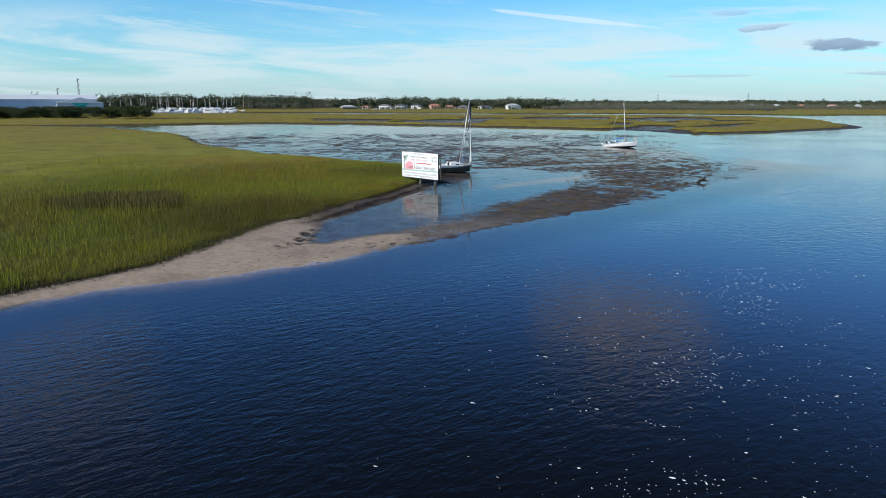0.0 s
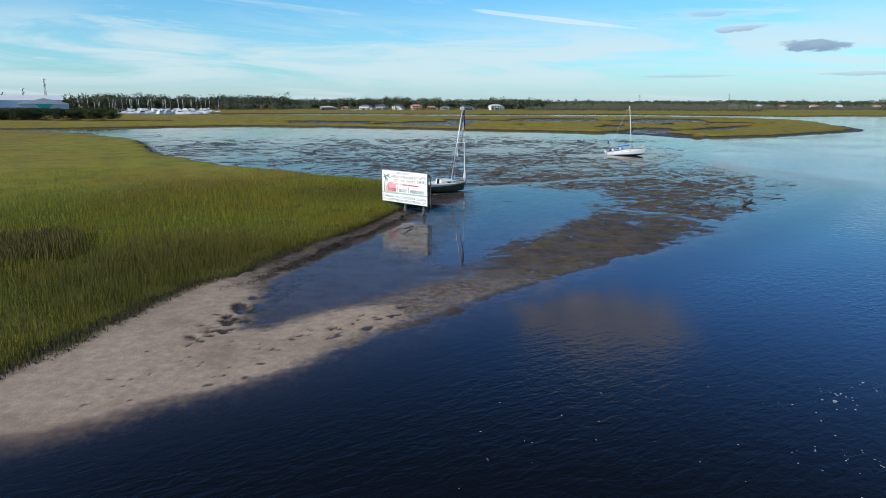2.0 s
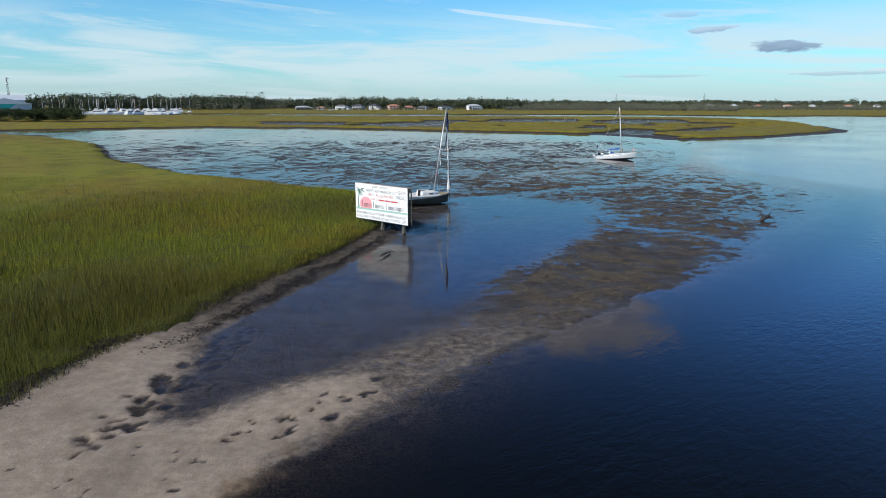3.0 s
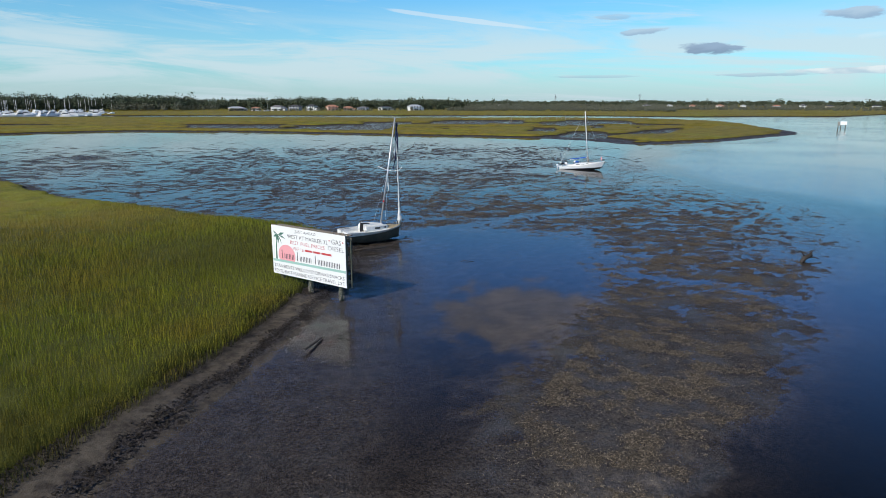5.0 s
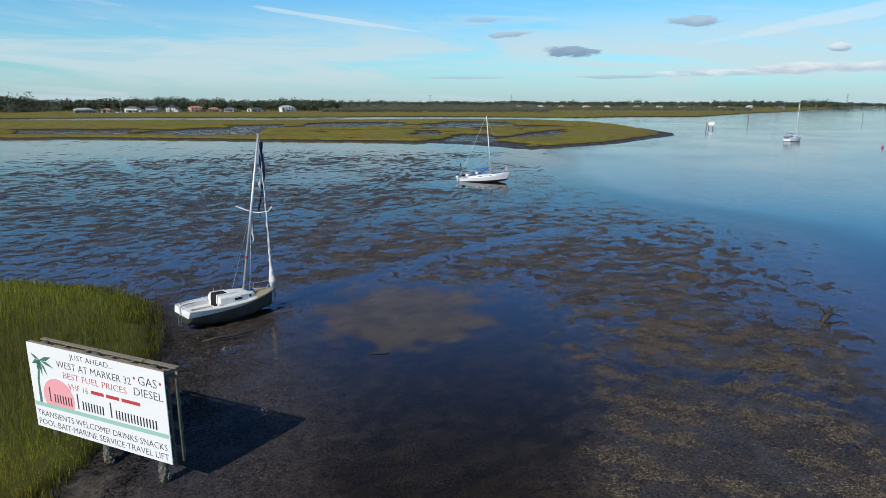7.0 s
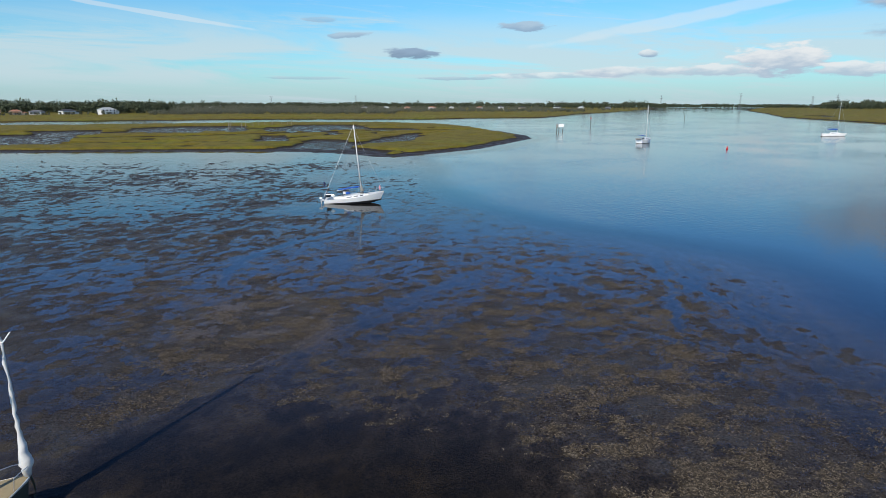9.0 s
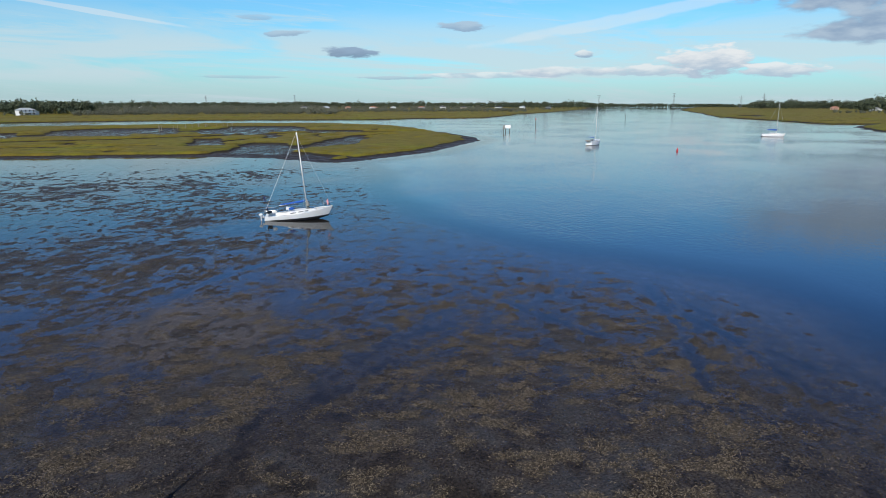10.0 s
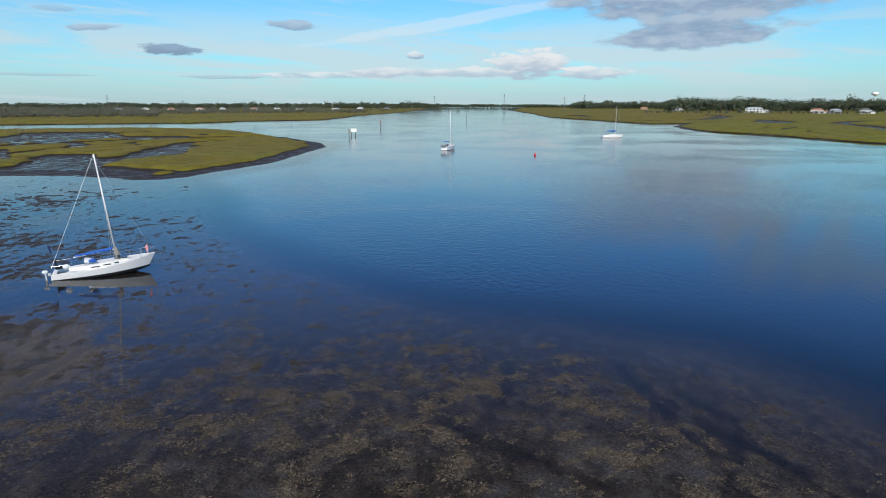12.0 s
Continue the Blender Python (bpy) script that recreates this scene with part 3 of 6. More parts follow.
def ground_height(x, y):
    wob = (fbm(x * 0.16, y * 0.16, 3) - 0.5) * 3.2
    s = inside(x, y, SHALLOWS) + wob * smooth(np.abs(y - 60), 0, 40) * 0.9
    # mud patches, drawn out along the ebb
    patch = fbm((0.9 * x + 0.43 * y) * 0.80, (0.9 * y - 0.43 * x) * 1.15, 11, 4, 0.66) - 0.5
    fine = fbm(x * 1.7, y * 1.7, 23, 3, 0.6) - 0.5
    broad = (fbm(x * 0.05, y * 0.05, 31, 3) - 0.5) * 5.0 + (fbm(x * 0.17 + y * 0.10, y * 0.17 - x * 0.05, 37, 3) - 0.5) * 4.0
    # how much mud stands clear of the water: most on the bar and the weedy lobe, less in the bay, none at its head
    mats = smooth(inside(x, y, MATS) + wob, -6.0, 5.0)
    bar = smooth(s, 0, 3) * smooth(s, 13, 7) * smooth(y, 70, 80) * smooth(y, 122, 104)
    head = smooth(y, 222, 285)
    thin = smooth(s, 27, 3) * smooth(y, 126, 152) + 0.8 * smooth(s, 8, 1) * smooth(y, 106, 118) * smooth(y, 160, 140)
    clear = -0.05 + 0.55 * broad * (1 - 0.5 * mats) + 0.55 * mats + 0.8 * bar - 1.7 * head - 1.75 * thin + 0.25 * smooth(x, 34, 8) * smooth(y, 200, 170)
    z = 0.036 * np.tanh(0.85 * (7.5 * patch + 2.2 * fine + clear)) - 0.040
    z = z + 0.030 * smooth(s, 0.0, 1.2) * smooth(s, 8, 4) * smooth(y, 66, 72) * smooth(y, 104, 92)
    film = smooth(inside(x, y, WET) + wob * 0.6, -1.6, 1.8)
    z = z * (1 - film) + film * (-0.043 + 0.030 * fine + 0.014 * patch)
    pool = inside(x, y, POOL) + wob * 0.5
    z = z - 0.085 * smooth(pool, -3.0, 3.5)
    beach = inside(x, y, BEACH) + wob * 0.25
    rise = smooth(beach, -1.6, 2.6)
    z = z * (1 - 0.75 * rise) + rise * (0.02 + 0.028 * np.clip(s, 0, 9))
    m = inside(x, y, MARSH_WEST)
    z = z + smooth(m, -2.5, 0.5) * 0.20
    # churned mud along the bank and a broken ridge of dark wrack on the sand
    bank = smooth(m, -6.5, -2.0) * smooth(y, 105, 110) * smooth(y, 133, 126)
    z = z + bank * (0.05 + 0.16 * fine + 0.10 * patch)
    strip = smooth(m, -3.9, -2.2) * smooth(y, 82, 90) * smooth(y, 115, 109)
    z = z + 0.07 * strip
    z = z + np.exp(-((m + 2.7 + wob * 0.2) / 0.55) ** 2) * smooth(y, 82, 90) * smooth(y, 116, 108) * (0.05 + 0.22 * fine)
    z = np.where(m > 0.6, np.minimum(z, 0.18), z)
    # the river side: a gentle drowned slope round the lobe, steep along the beach
    slope = 0.075 - 0.048 * smooth(y, 84, 100) * smooth(y, 165, 140)
    z = np.where(s < 0, np.minimum(z, 0.03) * smooth(s, -2.5, 0.0) + np.maximum(np.where(s > -5, slope * s, -5 * slope + 0.10 * (s + 5)), -2.2), z)
    for pts, w, deep in GULLY:
        z = z - 0.20 * deep * np.exp(-(seg_dist(x + wob * 0.35, y + wob * 0.3, pts, False) / (0.75 * w)) ** 2)
    for o in (MARSH_NORTH, MARSH_FAR, MARSH_EAST):
        q = inside(x, y, o)
        z = np.where(q > 4, -0.026 + 0.11 * patch, np.maximum(z, -1.4 + 1.49 * smooth(q, -26, -1.0) + 0.03 * (patch > 0.0)))
    return z, s, beach, m


XS = far_axis([(-4500, -600, 300), (-600, -120, 30), (-120, -27, 1.6)], [(-27, -13, 0.4), (-13, 5, 0.2), (5, 60, 0.38), (60, 74, 0.6)], [(74, 200, 2.4), (200, 600, 25), (600, 4500, 300)])
YS = far_axis([(-3000, -100, 200), (-100, 50, 6)], [(50, 66, 0.4), (66, 84, 0.20), (84, 112, 0.28), (112, 170, 0.40), (170, 236, 0.6)], [(236, 330, 1.5), (330, 470, 3.2), (470, 800, 22), (800, 4700, 300)])
GX, GY = np.meshgrid(XS, YS)
GZ, GS, GB, GM = ground_height(GX, GY)

# trodden holes: a trail up from the point, one along the ridge, loose ones between, small ones in the wet mud
rng = np.random.default_rng(5)
PIT = np.zeros_like(GZ)
for k in range(230):
    u = rng.random()
    if k < 66:
        hx, hy, big, deep = -6.9 + 2.7 * u + rng.normal(0, 0.55), 71.8 + 13.5 * u + rng.normal(0, 0.8), 1.0, 0.13
    elif k < 92:
        hx, hy, big, deep = -3.6 + 6.6 * u + rng.normal(0, 0.45), 70.9 + 7.0 * u + rng.normal(0, 0.7), 0.8, 0.10
    elif k < 124:
        hx, hy, big, deep = -9 + 7 * u + rng.normal(0, 1.2), 66.5 + 6.0 * u + rng.normal(0, 1.2), 0.5, 0.07
    else:
        hx, hy, big, deep = 0.0 + 4.2 * u + rng.normal(0, 0.9), 90.5 + 11.0 * u + rng.normal(0, 1.5), 0.6, 0.04
    ra, rb, an = big * rng.uniform(0.16, 0.38), big * rng.uniform(0.12, 0.22), rng.normal(0.5, 0.7)
    dx, dy = (GX - hx) * math.cos(an) + (GY - hy) * math.sin(an), (GY - hy) * math.cos(an) - (GX - hx) * math.sin(an)
    q = (dx / ra) ** 2 + (dy / rb) ** 2
    GZ = GZ - deep * np.exp(-q) + 0.2 * deep * np.exp(-(np.sqrt(q) - 1.7) ** 2 * 3)
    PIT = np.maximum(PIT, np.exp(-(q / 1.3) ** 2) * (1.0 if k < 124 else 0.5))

def weed_cover(x, y):
    """Clumps of stranded weed, a metre or two across, thick in some places and thin in others."""
    u, v = 0.82 * x - 0.57 * y, 0.57 * x + 0.82 * y
    clump = fbm(u * 0.72, v * 1.05, 47, 5, 0.66)
    trail = 1 - np.exp(-(seg_dist(x, y, GULLY[1][0], False) / 1.3) ** 2)
    bare = 1 - smooth(inside(x, y, SHALLOWS), 9, 3) * smooth(y, 112, 120) * smooth(y, 146, 138)
    return trail * (0.15 + 0.85 * bare) * smooth(clump + 0.16 * (fbm(x * 0.07, y * 0.07, 41, 3) - 0.5), 0.485, 0.60)


weed = smooth(GS, -1, 3) * smooth(GY, 74, 90) * smooth(GY, 205, 165) * weed_cover(GX, GY) * smooth(inside(GX, GY, WET), 1.0, -2.0)
ridge_gap = 1 - 0.9 * np.exp(-((GM + 2.7 + 0.8 * (fbm(GX * 0.5, GY * 0.5, 6) - 0.5)) / 0.5) ** 2) * smooth(GY, 84, 92)
strip = smooth(GM, -3.9, -3.3) * smooth(GY, 80, 88) * smooth(GY, 113, 108)
rim = 0.36 * smooth(GS, -5.5, -1.5) * smooth(GS, 3.5, 0.0) * smooth(GY, 100, 112) * smooth(GY, 146, 138)
ridge = 0.40 * smooth(GS, 0.0, 1.2) * smooth(GS, 8.0, 4.0) * smooth(GY, 65, 72) * smooth(GY, 110, 88)
# mud colour along the grass foot covers real mud and painted bank shadow
sand = np.maximum(np.maximum(smooth(GB, -2.6, 2.0), 0.8 * strip) * ridge_gap * smooth(-GM, 0.2, 1.3), np.maximum(rim, ridge))
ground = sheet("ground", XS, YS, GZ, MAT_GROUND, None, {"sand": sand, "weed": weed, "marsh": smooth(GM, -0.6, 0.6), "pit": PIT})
tagged(ground, "grey-brown tidal mud and pale trodden sand at low water", "ground", kind="structure")
low = GZ.copy()
cell = np.minimum(np.minimum(low[:-1, :-1], low[1:, :-1]), np.minimum(low[:-1, 1:], low[1:, 1:]))
water = sheet("water", XS, YS, np.zeros_like(GZ), MAT_WATER, cell < 0.02, {"depth": -GZ, "film": smooth(inside(GX, GY, WET), -1.5, 2.0) * smooth(inside(GX, GY, POOL), 0.5, -2.5), "still": np.maximum(smooth(inside(GX, GY, POOL), -5, 2), 0.55 * smooth(inside(GX, GY, WET), -4, 1))})
water.visible_shadow = False
tagged(water, "dark blue tidal river water with light wind ripples", "water", kind="structure")


# ---- marshes ----
GROW = 0.9

def marsh(name, outline, xs, ys, height, cut, label, ragged=1.0, base=0.1, grow=0.0, creeks=0.0, ponds=()):
    x, y = np.meshgrid(xs, ys)
    m = inside(x, y, outline) + grow + (fbm(x * 0.25 / ragged, y * 0.25 / ragged, 51, 4) - 0.5) * 2.6 * ragged
    for pts, w in cut:
        m = np.minimum(m, seg_dist(x + (fbm(x * 0.03, y * 0.03, 61) - 0.5) * 22, y, pts, False) - w)
    for o in ponds:
        m = np.minimum(m, -inside(x, y, o) + (fbm(x * 0.12, y * 0.12, 55, 4) - 0.5) * 9)
    if creeks:
        # winding tidal creeks, long and narrow
        r = np.abs(fbm(x * 0.009 + 3, y * 0.020, 101, 3, 0.5) - 0.5)
        m = np.minimum(m, np.where(m > 3 * ragged, (r - creeks) * 260, m))
    rim = smooth(m, 0.0, 0.9 * ragged)
    z = base + rim * height * (0.62 + 0.75 * fbm(x * 0.5 / ragged, y * 0.5 / ragged, 71, 4)) + (fbm(x * 0.06, y * 0.06, 81, 3) - 0.5) * height * 0.5 * rim
    q = m > 0
    keep = (q[:-1, :-1] | q[1:, :-1] | q[:-1, 1:] | q[1:, 1:])
    z = np.where(q, z, base - 0.45)
    # where blades stand dense the sheet lies lower and is coloured as shaded
    blade_shade = smooth(np.hypot(x + 4, y - 95), 58, 30) if name == "marsh_west" else np.zeros_like(z)
    ob = sheet(name, xs, ys, z - 0.22 * blade_shade * rim, MAT_MARSH, keep, {"blade_shade": 0.9 * blade_shade})
    return tagged(ob, label, "marsh", kind="structure")


marsh("marsh_west", MARSH_WEST, axis([(-420, -120, 6), (-120, -50, 1.2), (-50, 2, 0.45)]), axis([(-110, 30, 4), (30, 145, 0.45), (145, 310, 1.0)]), 0.52, [],
      "green-gold cordgrass marsh with a dark eroded mud bank", base=0.25, grow=GROW - 0.3)
marsh("marsh_north", MARSH_NORTH, axis([(-350, -60, 3), (-60, 235, 1.5)]), axis([(255, 420, 1.5), (420, 640, 3)]), 0.75,
      [([(86, 266), (80, 287), (92, 302), (112, 308), (140, 335)], 6.5), ([(-330, 440), (-120, 440), (-40, 420), (12, 388), (60, 380), (120, 388), (165, 384), (190, 372)], 6.5),
       ([(40, 430), (100, 436), (140, 420), (165, 396)], 11.0), ([(-200, 385), (-120, 392), (-60, 385)], 5.0), ([(-10, 352), (30, 350), (60, 335)], 3.5), ([(130, 330), (150, 352), (172, 352)], 4.0),
       ([(80, 341), (110, 360), (122, 400), (122, 430)], 3.0), ([(-330, 520), (-60, 470), (58, 449), (92, 457), (162, 447), (205, 452)], 4.0)],
      "low olive marsh island cut by tidal creeks", 1.6, creeks=0.012, ponds=PONDS)
marsh("marsh_far", MARSH_FAR, axis([(-900, -300, 8), (-300, 560, 3.5), (560, 1000, 8), (1000, 2600, 32)]), axis([(545, 720, 2.5), (720, 1000, 8), (1000, 2700, 40)]), 0.8,
      [([(-900, 830), (-100, 800), (160, 770), (420, 760)], 9.0), ([(200, 700), (420, 690), (520, 720)], 8.0)],
      "wide golden marsh in front of distant woods", 2.6, creeks=0.010)
marsh("marsh_east", MARSH_EAST, axis([(300, 620, 2.5), (620, 1000, 8), (1000, 3300, 40)]), axis([(-300, 130, 12), (130, 480, 2.5), (480, 1000, 8), (1000, 1700, 30)]), 0.8,
      [([(520, 330), (600, 300), (760, 330)], 7.0), ([(430, 150), (560, 200), (640, 190)], 6.0)],
      "wide green and gold marsh on the far bank", 2.2, creeks=0.011, ponds=PONDS_EAST)


# ---- the sign on the bank ----
def letters(text, parent, mat, x, z, width, height, y=-0.024, name="letter"):
    """A line of raised letters on the board, from x, on the base line z, fitted to a width and a cap height."""
    cu = bpy.data.curves.new(name, "FONT")
    cu.body, cu.size, cu.extrude, cu.offset = text, 1.0, 0.004, -0.014
    cu.resolution_u = 2
    tmp = new("tmp_text", cu)
    me = bpy.data.meshes.new_from_object(tmp.evaluated_get(bpy.context.evaluated_depsgraph_get()))
    bpy.data.objects.remove(tmp)
    co = np.empty(len(me.vertices) * 3, np.float32)
    me.vertices.foreach_get("co", co)
    co = co.reshape(-1, 3)
    lo, hi = co.min(0), co.max(0)
    sx, sz = width / (hi[0] - lo[0]), height / 0.70
    out = np.stack([x + (co[:, 0] - lo[0]) * sx, y - co[:, 2], z + co[:, 1] * sz], -1)
    # each letter is a part of its own
    group = list(range(len(out)))

    def root(k):
        while group[k] != k:
            group[k] = group[group[k]]
            k = group[k]
        return k

    polys = [tuple(p.vertices) for p in me.polygons]
    for vs in polys:
        for v in vs[1:]:
            group[root(v)] = root(vs[0])
    pieces = {}
    for vs in polys:
        pieces.setdefault(root(vs[0]), []).append(vs)
    bpy.data.meshes.remove(me)
    for faces in pieces.values():
        used = sorted({v for f in faces for v in f})
        at = {v: k for k, v in enumerate(used)}
        mesh_object(name, [tuple(float(c) for c in out[v]) for v in used], [[at[v] for v in f] for f in faces], mat, parent)


def plate(pts, y, thick):
    """A flat shape on the board from points (x, z)."""
    bm = bmesh.new()
    f = bm.faces.new([bm.verts.new((px, y, pz)) for px, pz in pts])
    r = bmesh.ops.extrude_face_region(bm, geom=[f])
    bmesh.ops.translate(bm, verts=[v for v in r["geom"] if isinstance(v, bmesh.types.BMVert)], vec=(0, -thick, 0))
    bmesh.ops.recalc_face_normals(bm, faces=bm.faces)
    return bm


def billboard():
    s = thing("billboard", pose(1.38, 111.1, 0, 0, 0, -42.2), "white hand-painted marina billboard on three timber piles", "sign")
    w, h, z0 = 6.86, 3.38, 1.0
    lx = -w / 2
    face = box(lx, -lx, -0.022, 0.012, z0, z0 + h, 0.006)
    board = part("board", face, MAT_SIGN, s, "white painted plywood face")
    for k in range(1, 6):
        part("cover_strip", box(lx + w * k / 6 - 0.004, lx + w * k / 6 + 0.004, -0.0235, -0.0215, z0 + 0.01, z0 + h - 0.01), MAT_SIGN, board)
    for zz in (0.15, 1.05, 1.95, 2.95):
        part("rear_plank", box(lx + 0.25, -lx + 0.05, 0.50, 0.545, z0 + zz, z0 + zz + 0.24, 0.008), MAT_TIMBER, s, "grey weathered back plank")
    for px in (-3.1, -1.9, -0.8, 0.5, 1.5, 2.4, 3.2):
        part("spacer_block", box(px, px + 0.14, 0.115, 0.495, z0 + h - 0.20, z0 + h - 0.07, 0.01), MAT_TIMBER, s)
    for k, zz in enumerate((0.10, 0.95, 1.85, 2.75, 3.28)):
        part("stringer", box(lx + 0.05, -lx - 0.02, 0.014, 0.11, z0 + zz, z0 + zz + 0.13, 0.01), MAT_TIMBER, s)
    part("cap_plank", box(lx + 0.15, -0.3, 0.42, 0.60, z0 + h - 0.06, z0 + h - 0.01, 0.012), MAT_TIMBER, s)
    part("cap_plank", box(-0.28, 2.0, 0.40, 0.60, z0 + h - 0.055, z0 + h - 0.005, 0.012), MAT_TIMBER, s)
    part("cap_plank", box(2.02, -lx + 0.06, 0.42, 0.62, z0 + h - 0.06, z0 + h - 0.01, 0.012), MAT_TIMBER, s)
    for px in (-2.85, -0.15, 2.62):
        pile = part("pile", tube([(px, 0.31, -0.6), (px + 0.01, 0.31, 0.6), (px, 0.31, 2.4), (px - 0.01, 0.31, z0 + h - 0.03)], [0.17, 0.165, 0.155, 0.15], 14), MAT_PILE, s, "", True)
        rr = random.Random(int(px * 100))
        bm = bmesh.new()
        for k in range(70):
            a, zz = rr.uniform(0, 6.283), rr.uniform(0.0, 0.62) ** 1.1
            m = Matrix.Translation((px + 0.165 * math.cos(a), 0.31 + 0.165 * math.sin(a), 0.05 + zz)) @ Matrix.Diagonal((1, 1, rr.uniform(0.7, 1.4), 1))
            bmesh.ops.create_icosphere(bm, subdivisions=1, radius=rr.uniform(0.02, 0.05), matrix=m)
        tagged(part("barnacle", bm, MAT_SHELL, pile, "grey crust of barnacles and oysters"), kind="stuff")
    part("end_post", box(-lx - 0.14, -lx - 0.03, 0.12, 0.22, z0 - 0.1, z0 + h - 0.2, 0.012), MAT_PILE, s)
    part("end_post", box(-lx + 0.02, -lx + 0.12, 0.36, 0.46, z0 - 0.05, z0 + h - 0.35, 0.012), MAT_PILE, s)
    X, Z = (lambda u: lx + u), (lambda v: z0 + h - v)
    # sunset disc, palm and the green band
    y1 = -0.0235
    part("sun_disc", plate([(X(1.44) + 0.83 * math.cos(a * 0.19635), Z(1.98) + 0.74 * math.sin(a * 0.19635)) for a in range(-3, 20)], y1, 0.003), MAT_PINK, s)
    part("green_band", plate([(X(0.05), Z(2.5)), (X(6.83), Z(2.42)), (X(6.83), Z(2.26)), (X(0.05), Z(2.34))], y1 - 0.004, 0.003), MAT_TEAL, s)
    part("palm_trunk", plate([(X(0.34), Z(2.33)), (X(0.50), Z(2.33)), (X(0.47), Z(1.5)), (X(0.66), Z(0.62)), (X(0.58), Z(0.60)), (X(0.38), Z(1.4))], y1 - 0.001, 0.003), MAT_PALM, s)
    for du, dv in ((-0.46, -0.22), (-0.44, 0.20), (0.06, 0.62), (0.36, 0.60), (0.76, 0.22), (0.66, -0.20), (-0.2, 0.42)):
        n = math.hypot(du, dv)
        ox, oz = -dv / n * 0.075, du / n * 0.075
        part("palm_frond", plate([(X(0.62), Z(0.62)), (X(0.62 + du * 0.5 + ox), Z(0.62 + dv * 0.35 + oz)), (X(0.62 + du), Z(0.62 + dv)), (X(0.62 + du * 0.5 - ox), Z(0.62 + dv * 0.5 - oz))], y1 - 0.001, 0.003), MAT_PALM, s)
    letters("JUST AHEAD...", s, MAT_BLACK, X(2.31), Z(0.31), 2.17, 0.20)
    letters("WEST AT MARKER 32", s, MAT_BLACK, X(1.55), Z(0.74), 3.75, 0.27)
    letters("BEST FUEL PRICES", s, MAT_RED, X(1.84), Z(1.12), 3.2, 0.24)
    letters("VHF 16", s, MAT_RED, X(2.05), Z(1.52), 1.02, 0.24)
    for k, (a, b) in enumerate(((3.22, 3.86), (3.98, 4.62), (4.74, 5.62))):
        part("number_bar", plate([(X(a), Z(1.47)), (X(b), Z(1.47)), (X(b), Z(1.34)), (X(a), Z(1.34))], y1, 0.003), MAT_RED, s)
    letters("GAS", s, MAT_BLACK, X(5.66), Z(0.66), 0.84, 0.33)
    letters("DIESEL", s, MAT_BLACK, X(5.40), Z(1.09), 1.33, 0.30)
    for u in (5.47, 6.66):
        part("red_diamond", plate([(X(u), Z(0.53)), (X(u + 0.06), Z(0.46)), (X(u), Z(0.39)), (X(u - 0.06), Z(0.46))], y1, 0.003), MAT_RED, s)
    # the name: plain thin strokes of its size
    for a, b in ((0.95, 2.22), (2.44, 3.88), (4.12, 6.40)):
        u, tall = a, 0.58
        while u < b - 0.05:
            part("name_bar", plate([(X(u), Z(2.20)), (X(u + 0.055), Z(2.20)), (X(u + 0.055), Z(2.20 - tall)), (X(u), Z(2.20 - tall))], y1 - 0.004, 0.003), MAT_BLACK, s)
            u, tall = u + (0.26 if tall > 0.5 else 0.145), 0.34
    letters("TRANSIENTS WELCOME! DRINKS\u00b7SNACKS", s, MAT_BLACK, X(0.11), Z(2.90), 6.58, 0.24)
    letters("POOL\u00b7BAIT\u00b7MARINE SERVICE\u00b7TRAVEL LIFT", s, MAT_BLACK, X(0.14), Z(3.26), 6.58, 0.24)


billboard()


# ---- boats ----
def half_beam(s, B):
    aft = 0.74 + 0.26 * math.sin(min(s / 0.45, 1) * math.pi / 2)
    return B / 2 * aft * (1 - max(0.0, (s - 0.42) / 0.58) ** 2.3) + 0.015


def loft(rows, closed_ends=True):
    bm = bmesh.new()
    vs = [[bm.verts.new(p) for p in r] for r in rows]
    for a, b in zip(vs, vs[1:]):
        for k in range(len(a) - 1):
            bm.faces.new((a[k], b[k], b[k + 1], a[k + 1]))
    if closed_ends:
        bm.faces.new(vs[0])
        bm.faces.new(vs[-1][::-1])
    bmesh.ops.remove_doubles(bm, verts=bm.verts, dist=0.002)
    bmesh.ops.recalc_face_normals(bm, faces=bm.faces)
    return bm


